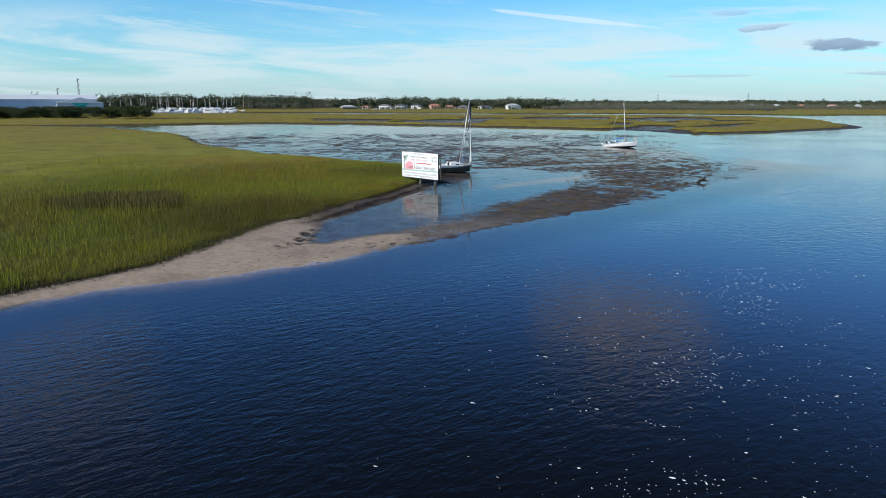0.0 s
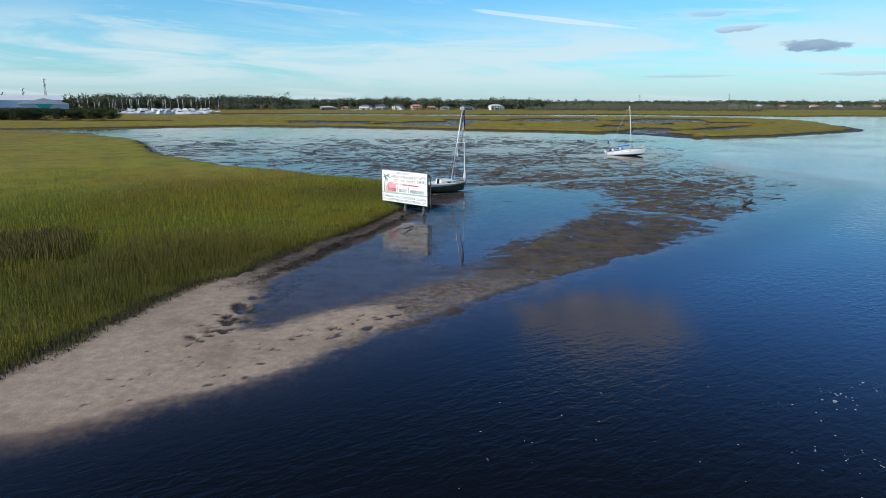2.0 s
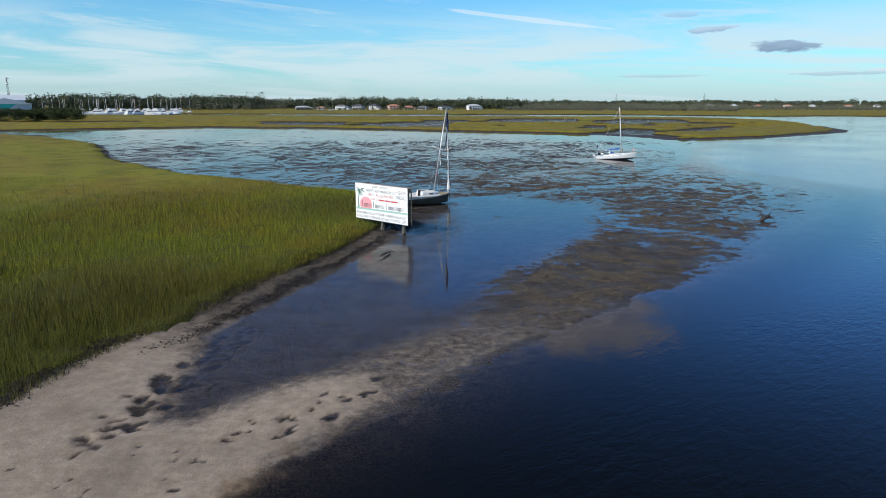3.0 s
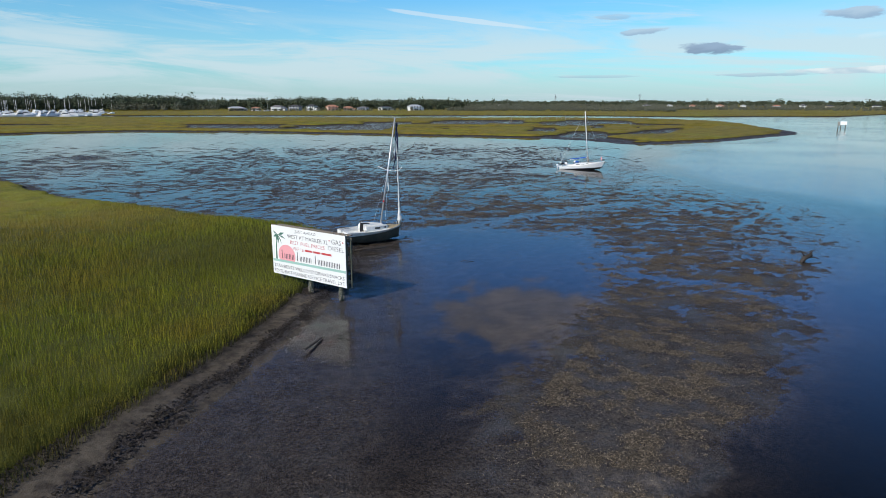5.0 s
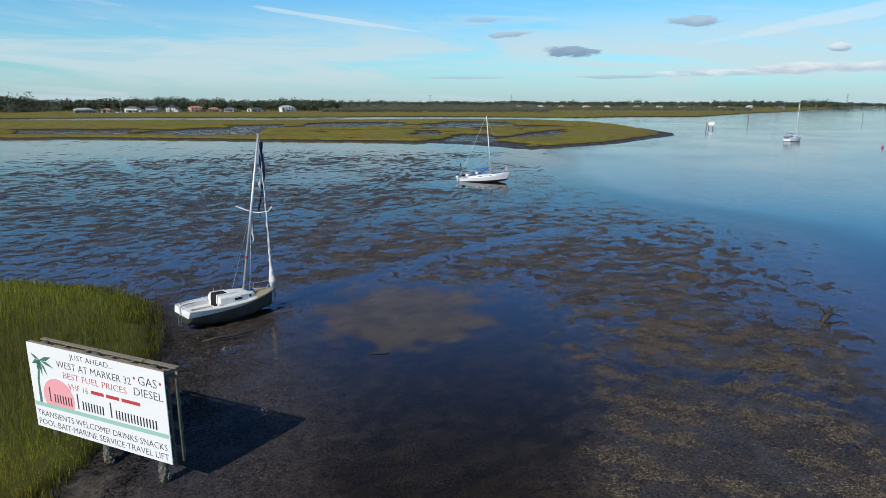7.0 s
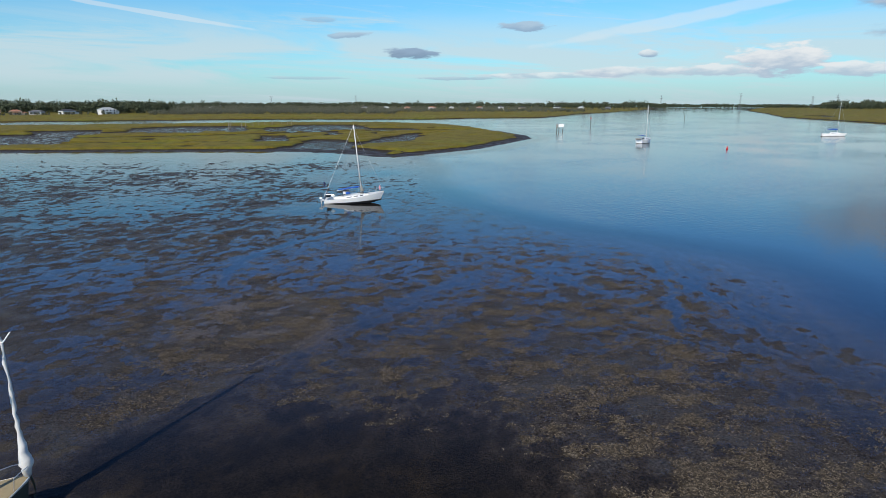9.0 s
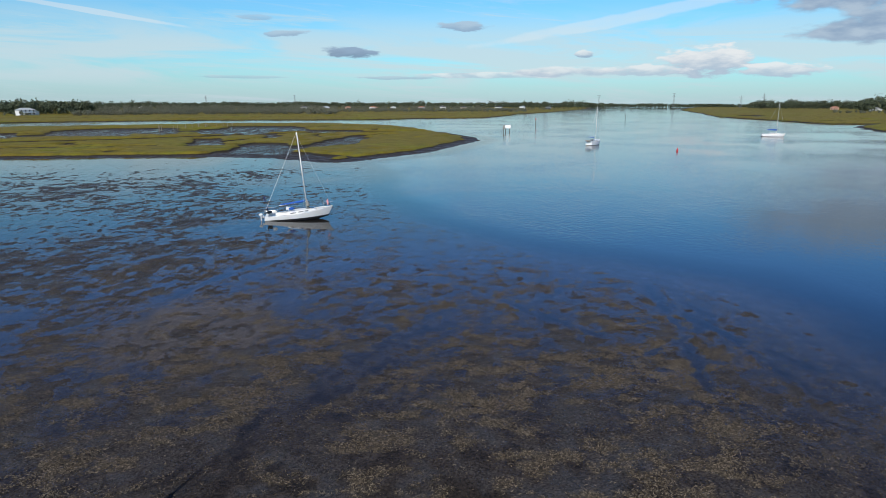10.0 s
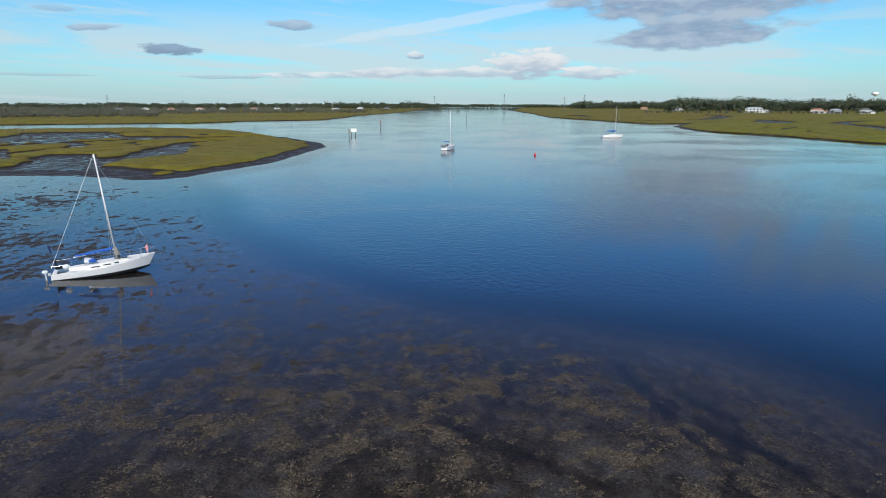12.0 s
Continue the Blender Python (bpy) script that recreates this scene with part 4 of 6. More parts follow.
def sloop(name, m, label, L=8.5, B=2.7, fb=0.75, sheer=0.45, mast=9.2, rake=0.0, lean=0.0, hull_mat=None, low_mat=None, deck_mat=None, cabin=0.36, detail=2,
          group="", low_line=0.0, low_rise=-0.25, mast_mat=None, mast_at=0.62, wins=((0.42, 0.10), (0.53, 0.085), (0.62, 0.05))):
    """A sailing boat: x from the transom to the bow, the water line at z 0. rake: metres by which the mast head stands aft."""
    hull_mat, low_mat, deck_mat = hull_mat or MAT_GEL, low_mat or MAT_ANTIFOUL, deck_mat or MAT_GEL
    mast_mat = mast_mat or MAT_WHITEPOLE
    b = thing(name, m, label, "sailboat", group)
    N = 19 if detail > 1 else 9
    ss = [k / (N - 1) for k in range(N)]
    top = lambda s: fb + sheer * max(0.0, s - 0.15) ** 1.7 + 0.04
    stem = lambda s, z: s * L * (1 - 0.085 * (1 - z / (fb + sheer)) * s ** 4) + (0.10 * (1 - s) ** 6) * (z / fb)
    up, lo = [], []
    for s in ss:
        w, t = half_beam(s, B), top(s)
        ww = w * (0.90 - 0.25 * s ** 3)
        zl = low_line * (1 + low_rise * s)
        prof = []
        for q in (0.0, 0.35, 0.7, 1.0):
            z = zl + (t - zl) * q
            prof.append((stem(s, z), ww + (w - ww) * q ** 0.8, z))
        full = prof[::-1] + [(x, -y, z) for x, y, z in prof]
        up.append(full[:4])
        kd = -0.48 * math.sin(math.pi * min(max(s * 0.86 + 0.10, 0), 1)) - 0.02
        bot = [(stem(s, zl) - 0.05 * s ** 6 * q, ww * math.cos(q * math.pi / 2) ** 0.7 if q < 1 else 0.0, zl + (kd - zl) * math.sin(q * math.pi / 2) ** 1.4) for q in (0, 0.25, 0.5, 0.75, 1.0)]
        lo.append(bot + [(x, -y, z) for x, y, z in bot[-2::-1]])
    part("starboard_side", loft([[(x, -y, z) for x, y, z in r] for r in up], False), hull_mat, b, "", True)
    part("port_side", loft(up, False), hull_mat, b, "", True)
    t0 = up[0]
    bm = bmesh.new()
    bm.faces.new([bm.verts.new(p) for p in t0 + [(x, -y, z) for x, y, z in t0[::-1]]])
    part("transom", bm, hull_mat, b)
    part("bottom", loft(lo), low_mat, b, "", True)
    # deck with an open cockpit
    c0, c1 = 0.045, 0.34
    deck = bmesh.new()
    grid = []
    dss = sorted(set(ss + [c0, c1]))
    for s in dss:
        w, t = half_beam(s, B) - 0.01, top(s)
        cw = half_beam(0.2, B) * 0.62
        ys = [-w, -min(cw, w * 0.8), 0.0, min(cw, w * 0.8), w]
        grid.append([deck.verts.new((stem(s, t), y, t + 0.05 * (1 - (y / w) ** 2) - 0.012)) for y in ys])
    for k in range(len(dss) - 1):
        for j in range(4):
            if j in (1, 2) and c0 - 1e-6 <= dss[k] < c1 - 1e-6:
                continue
            deck.faces.new((grid[k][j], grid[k + 1][j], grid[k + 1][j + 1], grid[k][j + 1]))
    dk = part("deck", deck, deck_mat, b)
    cw = half_beam(0.2, B) * 0.62
    zt = fb + 0.06
    xa, xb = c0 * L, c1 * L
    ck = bmesh.new()
    P = [(xa, -cw, zt), (xb, -cw, zt), (xb, cw, zt), (xa, cw, zt)]
    Q = [(xa + 0.1, -cw * 0.92, zt - 0.25), (xb, -cw * 0.92, zt - 0.25), (xb, cw * 0.92, zt - 0.25), (xa + 0.1, cw * 0.92, zt - 0.25)]
    R = [(xa + 0.35, -cw * 0.42, zt - 0.27), (xb, -cw * 0.42, zt - 0.27), (xb, cw * 0.42, zt - 0.27), (xa + 0.35, cw * 0.42, zt - 0.27)]
    S = [(x, y, z - 0.36) for x, y, z in R]
    rings = [[ck.verts.new(p) for p in r] for r in (P, Q, R, S)]
    for a, c in zip(rings, rings[1:]):
        for k in range(4):
            ck.faces.new((a[k], a[(k + 1) % 4], c[(k + 1) % 4], c[k]))
    ck.faces.new(rings[-1])
    part("cockpit", ck, hull_mat, b)
    # cabin
    cs = [0.335, 0.36, 0.45, 0.55, 0.64, 0.72, 0.76]
    hs = [1.0, 1.02, 1.0, 0.93, 0.82, 0.62, 0.06]
    rows = []
    for s, hh in zip(cs, hs):
        w = half_beam(s, B) * (0.66 if s < 0.6 else 0.66 - (s - 0.6) * 1.2)
        t = top(s)
        rows.append([(stem(s, t), y, t + z) for y, z in ((-w, -0.02), (-w * 0.9, cabin * hh * 0.8), (-w * 0.74, cabin * hh * 0.98), (0, cabin * hh * 1.12), (w * 0.74, cabin * hh * 0.98), (w * 0.9, cabin * hh * 0.8), (w, -0.02))])
    cb = part("cabin", loft(rows), hull_mat, b)
    if detail > 0:
        xw = cs[0] * L
        # dark panel on the closed cabin face imitates the shade inside
        part("companionway", box(xw - 0.012, xw + 0.05, -0.26, 0.30, fb + 0.02, fb + 0.07 + cabin), MAT_DARK, cb, "dark panel standing for the shade inside the companionway")
        for sgn in (-1, 1):
            for s, hw in wins:
                w = half_beam(s, B) * 0.66 * 0.955
                t = top(s) + cabin * 0.44
                bm = box(-hw * L * 0.42, hw * L * 0.42, -0.012, 0.012, -cabin * 0.16, cabin * 0.16, 0.008)
                slope = math.atan2(half_beam(s + 0.05, B) - half_beam(s - 0.05, B), 0.1 * L) * 0.66
                bmesh.ops.transform(bm, verts=bm.verts, matrix=Matrix.Translation((stem(s, t), sgn * w, t)) @ Matrix.Rotation(sgn * slope, 4, "Z") @ Matrix.Rotation(sgn * 0.2, 4, "X"))
                part("cabin_window", bm, MAT_DARK, cb)
        part("hatch", box(0.66 * L, 0.66 * L + 0.5, -0.25, 0.25, top(0.69) + cabin * 0.72, top(0.69) + cabin * 0.72 + 0.06, 0.015), MAT_DARK, cb)
        for sgn in (-1, 1):
            pts = [(stem(s, top(s)), sgn * (half_beam(s, B) - 0.01), top(s) + 0.025) for s in ss]
            part("toe_rail", tube(pts, 0.022, 5), deck_mat, b)
    mx = mast_at * L
    foot = Vector((mx, 0, top(mast_at) + cabin * 0.9))
    head = Vector((mx - rake, lean, foot.z + mast))
    part("mast", rod(foot, head, 0.075, 0.06, 12), mast_mat, b, "", True)
    return b, foot, head, top, stem


def stay(parent, a, b, r=0.010, mat=None, name="stay"):
    return part(name, rod(a, b, r, n=5), mat or MAT_STEEL, parent)


def derelict():
    m = pose(3.1, 125.6, 0.58, 0, 0, 31) @ pose(0, 0, 0, 4.0, 3.2, 0)
    b, foot, head, top, stem = sloop("sailboat", m, "stranded derelict sloop with algae-dark hull on the mud", L=6.35, B=2.35, fb=0.72, sheer=0.30, mast=9.55, rake=-0.95, lean=0.25,
                                     hull_mat=MAT_OLDGEL, low_mat=MAT_ALGAE, deck_mat=MAT_OLDGEL, cabin=0.46, low_line=0.38, low_rise=1.15, mast_mat=MAT_ALU, mast_at=0.645, wins=((0.52, 0.10), (0.655, 0.035)))
    bow = Vector((6.25, 0, top(1.0) + 0.05))
    part("foredeck", loft([[(stem(q, top(q)), y * (half_beam(q, 2.35) - 0.03), top(q) + 0.045 + 0.03 * (1 - y * y)) for y in (-1, -0.5, 0, 0.5, 1)] for q in (0.72, 0.80, 0.88, 0.95, 0.99)], False), MAT_TANDECK, b, "foredeck stained tan by algae")
    for sg in (-1, 1):
        part("hatch_coaming", box(2.06, 3.0, 0.02 + sg * 0.36 - 0.045, 0.02 + sg * 0.36 + 0.045, 0.80, 1.345, 0.012), MAT_OLDGEL, b)
    # solid black block in place of the hatchway's dark inside
    part("hatch_shade", box(2.085, 2.86, -0.29, 0.33, 0.55, 1.315, 0.004), MAT_HOLE_SHADE, b, "black block standing for the shade inside the open hatchway")
    part("sliding_hatch", box(2.87, 3.45, -0.30, 0.34, 1.27, 1.335, 0.015), MAT_OLDGEL, b)
    ax = head - foot
    at = lambda q: foot + ax * q
    part("red_band", rod(at(0.205), at(0.222), 0.085, n=12), MAT_REDPAINT, b)
    # furled, torn headsail on the forestay
    rr = random.Random(4)
    tip = at(0.965) + Vector((0.12, 0, 0))
    pts, rad = [], []
    for k in range(41):
        q = k / 40
        p = bow + (tip - bow) * q
        r = 0.16 * math.exp(-((q - 0.06) / 0.06) ** 2) + (0.07 - 0.05 * q) * (0.6 + 0.8 * rr.random())
        pts.append(p + Vector((rr.uniform(-0.03, 0.03), rr.uniform(-0.03, 0.03), 0)))
        rad.append(max(r, 0.012))
    part("furled_headsail", tube(pts, rad, 8), MAT_SAIL, b, "torn dirty white furled sail", True)

    def rag(p0, length, width, mat, drift, seed, name):
        r2 = random.Random(seed)
        bm = bmesh.new()
        prev = None
        for k in range(15):
            q = k / 14
            c = Vector(p0) + Vector((drift * q + 0.06 * math.sin(q * 9 + seed), 0.07 * math.sin(q * 7 + seed), -length * q))
            w = width * (0.4 + 0.6 * math.sin(math.pi * min(q + 0.15, 1))) * r2.uniform(0.55, 1.0)
            row = [bm.verts.new(c + Vector((x * w, 0.05 * math.sin(5 * x + 6 * q), 0))) for x in (-0.5, 0.0, 0.5)]
            if prev:
                for j in range(2):
                    bm.faces.new((prev[j], prev[j + 1], row[j + 1], row[j]))
            prev = row
        ob = part(name, bm, mat, b)
        mod = ob.modifiers.new("thickness", "SOLIDIFY")
        mod.thickness = 0.012
        return ob

    rag(at(0.955) + Vector((0.22, 0, 0)), 3.4, 0.42, MAT_NAVY, 0.30, 2, "torn_blue_sail")
    rag(at(0.80) + Vector((0.38, 0.02, 0)), 1.5, 0.30, MAT_SAIL, 0.10, 3, "torn_white_sail")
    rag(at(0.62) + Vector((0.55, 0.02, 0)), 1.5, 0.10, MAT_NAVY, 0.02, 5, "torn_blue_strip")
    rag(at(0.44) + Vector((0.10, -0.05, 0)), 1.35, 0.13, MAT_SAIL, 0.12, 7, "loose_white_strip")
    sp = at(0.51)
    part("spreader", rod(sp, sp + Vector((-0.55, 0.85, 0.25)), 0.022, n=6), MAT_WHITEPOLE, b)
    part("spreader", tube([sp, sp + Vector((0.35, -0.35, -0.02)), sp + Vector((0.75, -0.75, 0.12)), sp + Vector((0.95, -0.8, 0.42))], 0.024, 6), MAT_WHITEPOLE, b, "bent spreader")
    vane = part("masthead_fitting", box(head.x - 0.10, head.x + 0.16, head.y - 0.04, head.y + 0.04, head.z - 0.03, head.z + 0.06, 0.01), MAT_ALU, b)
    part("wind_vane", tube([head + Vector((-0.02, 0, 0.05)), head + Vector((-0.35, 0.05, 0.16)), head + Vector((-0.40, 0.05, 0.30))], 0.012, 5), MAT_ALU, vane)
    stay(b, at(0.5) + Vector((0, 0.05, 0)), (3.9, 1.0, 0.95))
    stay(b, at(0.5) - Vector((0, 0.05, 0)), (3.9, -1.0, 0.95))
    # bow rail, ladder, stanchions, rod
    zb = top(0.9)
    part("bow_rail", tube([(5.1, 0.52, zb), (5.15, 0.53, zb + 0.42), (5.9, 0.28, zb + 0.52), (6.45, 0.0, zb + 0.50), (5.9, -0.28, zb + 0.52), (5.55, -0.42, zb + 0.48), (5.5, -0.46, zb)], 0.016, 6), MAT_STEEL, b)
    lad = part("boarding_ladder", tube([(0.0, -0.55, 0.55), (-0.22, -0.55, 0.45), (-0.25, -0.55, -0.05), (-0.25, -0.22, -0.05), (-0.22, -0.22, 0.45), (0.0, -0.22, 0.55)], 0.014, 6), MAT_STEEL, b)
    part("rung", rod((-0.24, -0.55, 0.15), (-0.24, -0.22, 0.15), 0.014, n=6), MAT_STEEL, lad)
    part("rudder_head", box(-0.08, 0.02, -0.03, 0.03, 0.45, 0.93, 0.012), MAT_OLDGEL, b)
    part("tiller", tube([(0.0, 0, 0.92), (0.5, 0.03, 1.0), (0.9, 0.05, 0.98)], 0.022, 6), MAT_TIMBER, b)
    part("fishing_rod", rod((0.25, 0.5, 0.85), (0.9, 0.9, 2.1), 0.012, 0.006, 5), MAT_DARK, b)
    for s, sg in ((0.5, 1), (0.42, 1), (0.36, -1), (0.58, -1)):
        part("stanchion", rod((s * 6.35, sg * 1.05, 0.75), (s * 6.35, sg * 1.05, 1.35), 0.011, n=5), MAT_STEEL, b)
    part("winch", rod((2.0, -0.80, 0.82), (2.0, -0.80, 0.95), 0.06, 0.05, 10), MAT_STEEL, b)
    part("winch", rod((2.0, 0.80, 0.82), (2.0, 0.80, 0.95), 0.06, 0.05, 10), MAT_STEEL, b)
    part("anchor_chain", tube([(6.3, -0.05, top(1.0)), (6.42, -0.06, 0.5), (6.40, -0.05, 0.1)], 0.035, 5), MAT_ALGAE, b)


def anchored_white():
    m = pose(43.05, 188.7, -0.08, 0, 0, -28.7) @ pose(0, 0, 0, 2.5, -3.8, 0)
    L = 8.5
    b, foot, head, top, stem = sloop("sailboat", m, "white sloop aground with blue sail cover and outboard", L=L, B=2.75, fb=0.52, sheer=0.70, mast=9.45, rake=0.20, lean=-0.15,
                                     cabin=0.32, low_line=0.13, mast_at=0.62)
    ax = head - foot
    at = lambda q: foot + ax * q
    rr = random.Random(8)
    goose = at(0.095)
    end = Vector((1.9, 0.05, goose.z - 0.28))
    part("boom", rod(goose, end, 0.05, n=8), MAT_WHITEPOLE, b)
    n = 24
    part("sail_cover", tube([goose + (end - goose) * (0.06 + 0.90 * k / n) + Vector((0, 0, 0.09 + rr.uniform(-0.02, 0.02))) for k in range(n + 1)], [0.14 + rr.uniform(-0.02, 0.03) - 0.05 * k / n for k in range(n + 1)], 9), MAT_BLUE, b, "faded bright blue sail cover", True)
    part("canvas_bundle", tube([foot + Vector((0.10, 0, 0.02)), foot + Vector((0.12, 0, 0.35)), foot + Vector((0.06, 0, 0.75)), foot + Vector((0.0, 0, 1.15))], [0.34, 0.27, 0.20, 0.09], 9), MAT_GREYCLOTH, b, "grey canvas wrapped round the mast foot", True)
    part("blue_cover", tube([(3.1, -0.62, 1.28), (3.4, -0.6, 1.34), (3.75, -0.55, 1.25)], [0.10, 0.20, 0.08], 8), MAT_BLUE, b, "", True)
    part("spray_hood", loft([[(2.75, y, 1.06 + 0.45 * math.cos(y * 1.5)) for y in (-0.75, -0.4, 0, 0.4, 0.75)], [(3.4, y, 1.08 + 0.22 * math.cos(y * 1.5)) for y in (-0.7, -0.4, 0, 0.4, 0.7)]], False), MAT_GEL, b)
    stay(b, head, (0.05, 0, 0.95), 0.014, MAT_WHITEPOLE, "backstay")
    stay(b, at(0.94), (8.35, 0, top(1) + 0.05), 0.011)
    for sg in (-1, 1):
        stay(b, at(0.97), (5.2, sg * 1.25, top(0.6)), 0.009)
        stay(b, at(0.5), (4.9, sg * 1.25, top(0.6)), 0.009)
        part("spreader", rod(at(0.5), at(0.5) + Vector((0, sg * 0.75, 0.03)), 0.022, n=6), MAT_WHITEPOLE, b)
        hts = [(s * L, sg * (half_beam(s, 2.75) - 0.05), top(s)) for s in (0.30, 0.45, 0.60, 0.74, 0.86)]
        for p in hts:
            part("stanchion", rod(p, (p[0], p[1], p[2] + 0.58), 0.013, n=5), MAT_STEEL, b)
        for dz in (0.30, 0.57):
            part("lifeline", tube([(p[0], p[1], p[2] + dz) for p in hts], 0.007, 4), MAT_STEEL, b)
        part("stern_rail", tube([(1.5, sg * 1.08, 0.8), (1.45, sg * 1.08, 1.35), (0.15, sg * 0.95, 1.35), (0.12, sg * 0.3, 1.35)], 0.015, 6), MAT_STEEL, b)
    part("bow_rail", tube([(7.2, 0.62, top(.86)), (7.3, 0.60, top(.86) + 0.60), (8.1, 0.25, top(.95) + 0.60), (8.55, 0, top(1) + 0.55), (8.1, -0.25, top(.95) + 0.60), (7.3, -0.60, top(.86) + 0.60), (7.2, -0.62, top(.86))], 0.016, 6), MAT_STEEL, b)
    fl = part("flag_staff", rod((7.9, -0.32, top(0.93)), (7.95, -0.32, top(0.93) + 1.15), 0.010, n=5), MAT_STEEL, b)
    part("flag", loft([[(7.93, -0.34, top(0.93) + 1.1), (7.95, -0.34, top(0.93) + 0.75), (7.97, -0.33, top(0.93) + 0.55)], [(7.72, -0.40, top(0.93) + 0.85), (7.78, -0.38, top(0.93) + 0.45), (7.84, -0.37, top(0.93) + 0.25)]], False), MAT_PINK, fl, "faded red and white flag hanging limp")
    ob = part("outboard", box(-0.62, -0.18, -0.62, -0.30, 0.72, 0.98, 0.07), MAT_GEL, b, "white outboard motor on the transom")
    part("shaft", box(-0.46, -0.32, -0.51, -0.41, -0.05, 0.74, 0.02), MAT_ALU, ob)
    part("propeller_fin", box(-0.52, -0.24, -0.50, -0.42, -0.16, -0.02, 0.03), MAT_DARK, ob)
    part("motor_bracket", box(-0.22, 0.02, -0.55, -0.37, 0.45, 0.70, 0.02), MAT_ALU, ob)
    part("life_ring", tube([(0.35, 0.72, 1.35), (0.35, 0.55, 1.55), (0.35, 0.35, 1.38), (0.35, 0.52, 1.18), (0.35, 0.72, 1.35)], 0.07, 7), MAT_NAVY, b)
    part("deck_box", box(0.35, 0.95, -0.2, 0.55, 0.82, 1.18, 0.05), MAT_DARK, b)
    part("seat_pad", box(1.05, 1.6, -0.85, -0.45, 0.9, 1.3, 0.12), MAT_GEL, b)
    part("black_pennant", loft([[(0.32, 0.02, 3.05), (0.34, 0.02, 2.7), (0.38, 0.02, 2.3)], [(0.10, 0.06, 2.95), (0.16, 0.05, 2.6), (0.24, 0.04, 2.25)]], False), MAT_NAVY, b)


derelict()
anchored_white()


def far_sloop(x, y, heading, L, mast, label, cover=True, fb=0.95):
    b, foot, head, top, stem = sloop("sailboat", pose(x, y, 0, 0, 0, heading), label, L=L, B=L * 0.32, fb=fb, sheer=0.4, mast=mast, cabin=0.5, detail=1, low_line=0.1)
    goose = foot + Vector((0, 0, 1.1))
    end = Vector((L * 0.22, 0, goose.z))
    part("boom", rod(goose, end, 0.06, n=6), MAT_WHITEPOLE, b)
    if cover:
        part("sail_cover", tube([goose + (end - goose) * (k / 8) + Vector((0, 0, 0.18)) for k in range(9)], [0.36 - 0.02 * k for k in range(9)], 7), MAT_BLUE, b, "blue sail cover")
    for sg in (-1, 1):
        stay(b, head, (L * 0.6, sg * L * 0.15, 1.1), 0.02)
    stay(b, head, (L * 0.98, 0, 1.3), 0.02)
    stay(b, head, (0.1, 0, 1.0), 0.02)
    return b, top


far_sloop(285.6, 250.6, -52, 9.2, 12.0, "white sloop at anchor with a blue sail cover")
b3, top3 = far_sloop(183.0, 256.5, 18, 9.6, 10.8, "white cruising sloop at anchor, cluttered stern", False, 1.25)
part("bimini", loft([[(0.6, y, 2.5 + 0.15 * math.cos(y)) for y in (-1.1, -0.5, 0, 0.5, 1.1)], [(2.6, y, 2.6 + 0.15 * math.cos(y)) for y in (-1.1, -0.5, 0, 0.5, 1.1)]], False), MAT_BLUE, b3, "blue canvas bimini")
for px, py in ((0.7, 1.0), (0.7, -1.0), (2.5, 1.0), (2.5, -1.0)):
    part("bimini_post", rod((px, py, 0.9), (px, py, 2.55), 0.03, n=5), MAT_STEEL, b3)
part("tender", tube([(-0.5, -1.0, 1.6), (-0.5, 0, 1.5), (-0.5, 1.0, 1.6)], [0.2, 0.3, 0.2], 8), MAT_GREYCLOTH, b3, "grey rubber tender on the stern")


# ---- marks in the water ----
def mark_board():
    s = thing("channel_board", pose(225, 342.5, 0, 0, 0, -38), "white notice board standing on three dark piles", "sign")
    for x in (-1.6, -0.6, 1.3):
        part("pile", rod((x, 0.2, -2.5), (x, 0.2, 3.4 if x > 0 else 3.0), 0.17, n=9), MAT_PILE, s)
    part("board", box(-0.8, 1.8, -0.03, 0.03, 1.9, 3.45, 0.02), MAT_SIGN, s)
    part("side_board", box(-1.9, -0.95, -0.02, 0.04, 1.6, 3.3, 0.02), MAT_GREYCLOTH, s)


def day_mark(x, y, h, mat, label, top=True):
    s = thing("channel_post", pose(x, y, 0), label, "channel marker")
    part("post", rod((0, 0, -2.5), (0, 0, h), 0.17, 0.14, 9), MAT_PILE, s)
    if top:
        part("day_board", plate([(-0.5, h - 0.5), (0.5, h - 0.5), (0.0, h + 0.5)], -0.15, 0.04), mat, s)
        part("day_board", plate([(-0.5, h - 0.5), (0.5, h - 0.5), (0.0, h + 0.5)], 0.2, 0.04), mat, s)
    return s


mark_board()
day_mark(293, 391, 4.4, MAT_REDPAINT, "tall piling with a red triangular day board")
day_mark(442, 440, 4.5, MAT_PILE, "bare dark piling standing in the river", False)
day_mark(203.6, 560, 4.5, MAT_PILE, "thin bare piling standing in the creek", False)
day_mark(236, 545, 3.0, MAT_PILE, "short bare piling standing in the creek", False)
buoy = thing("buoy", pose(184.5, 224, 0), "small red conical buoy floating in the river", "buoy")
part("float", tube([(0, 0, -0.25), (0, 0, 0.0), (0, 0, 0.45), (0, 0, 0.55)], [0.18, 0.29, 0.26, 0.12], 12), MAT_REDPAINT, buoy, "", True)
part("cone", tube([(0, 0, 0.55), (0, 0, 0.8), (0, 0, 0.98)], [0.12, 0.09, 0.04], 10), MAT_REDPAINT, buoy, "", True)

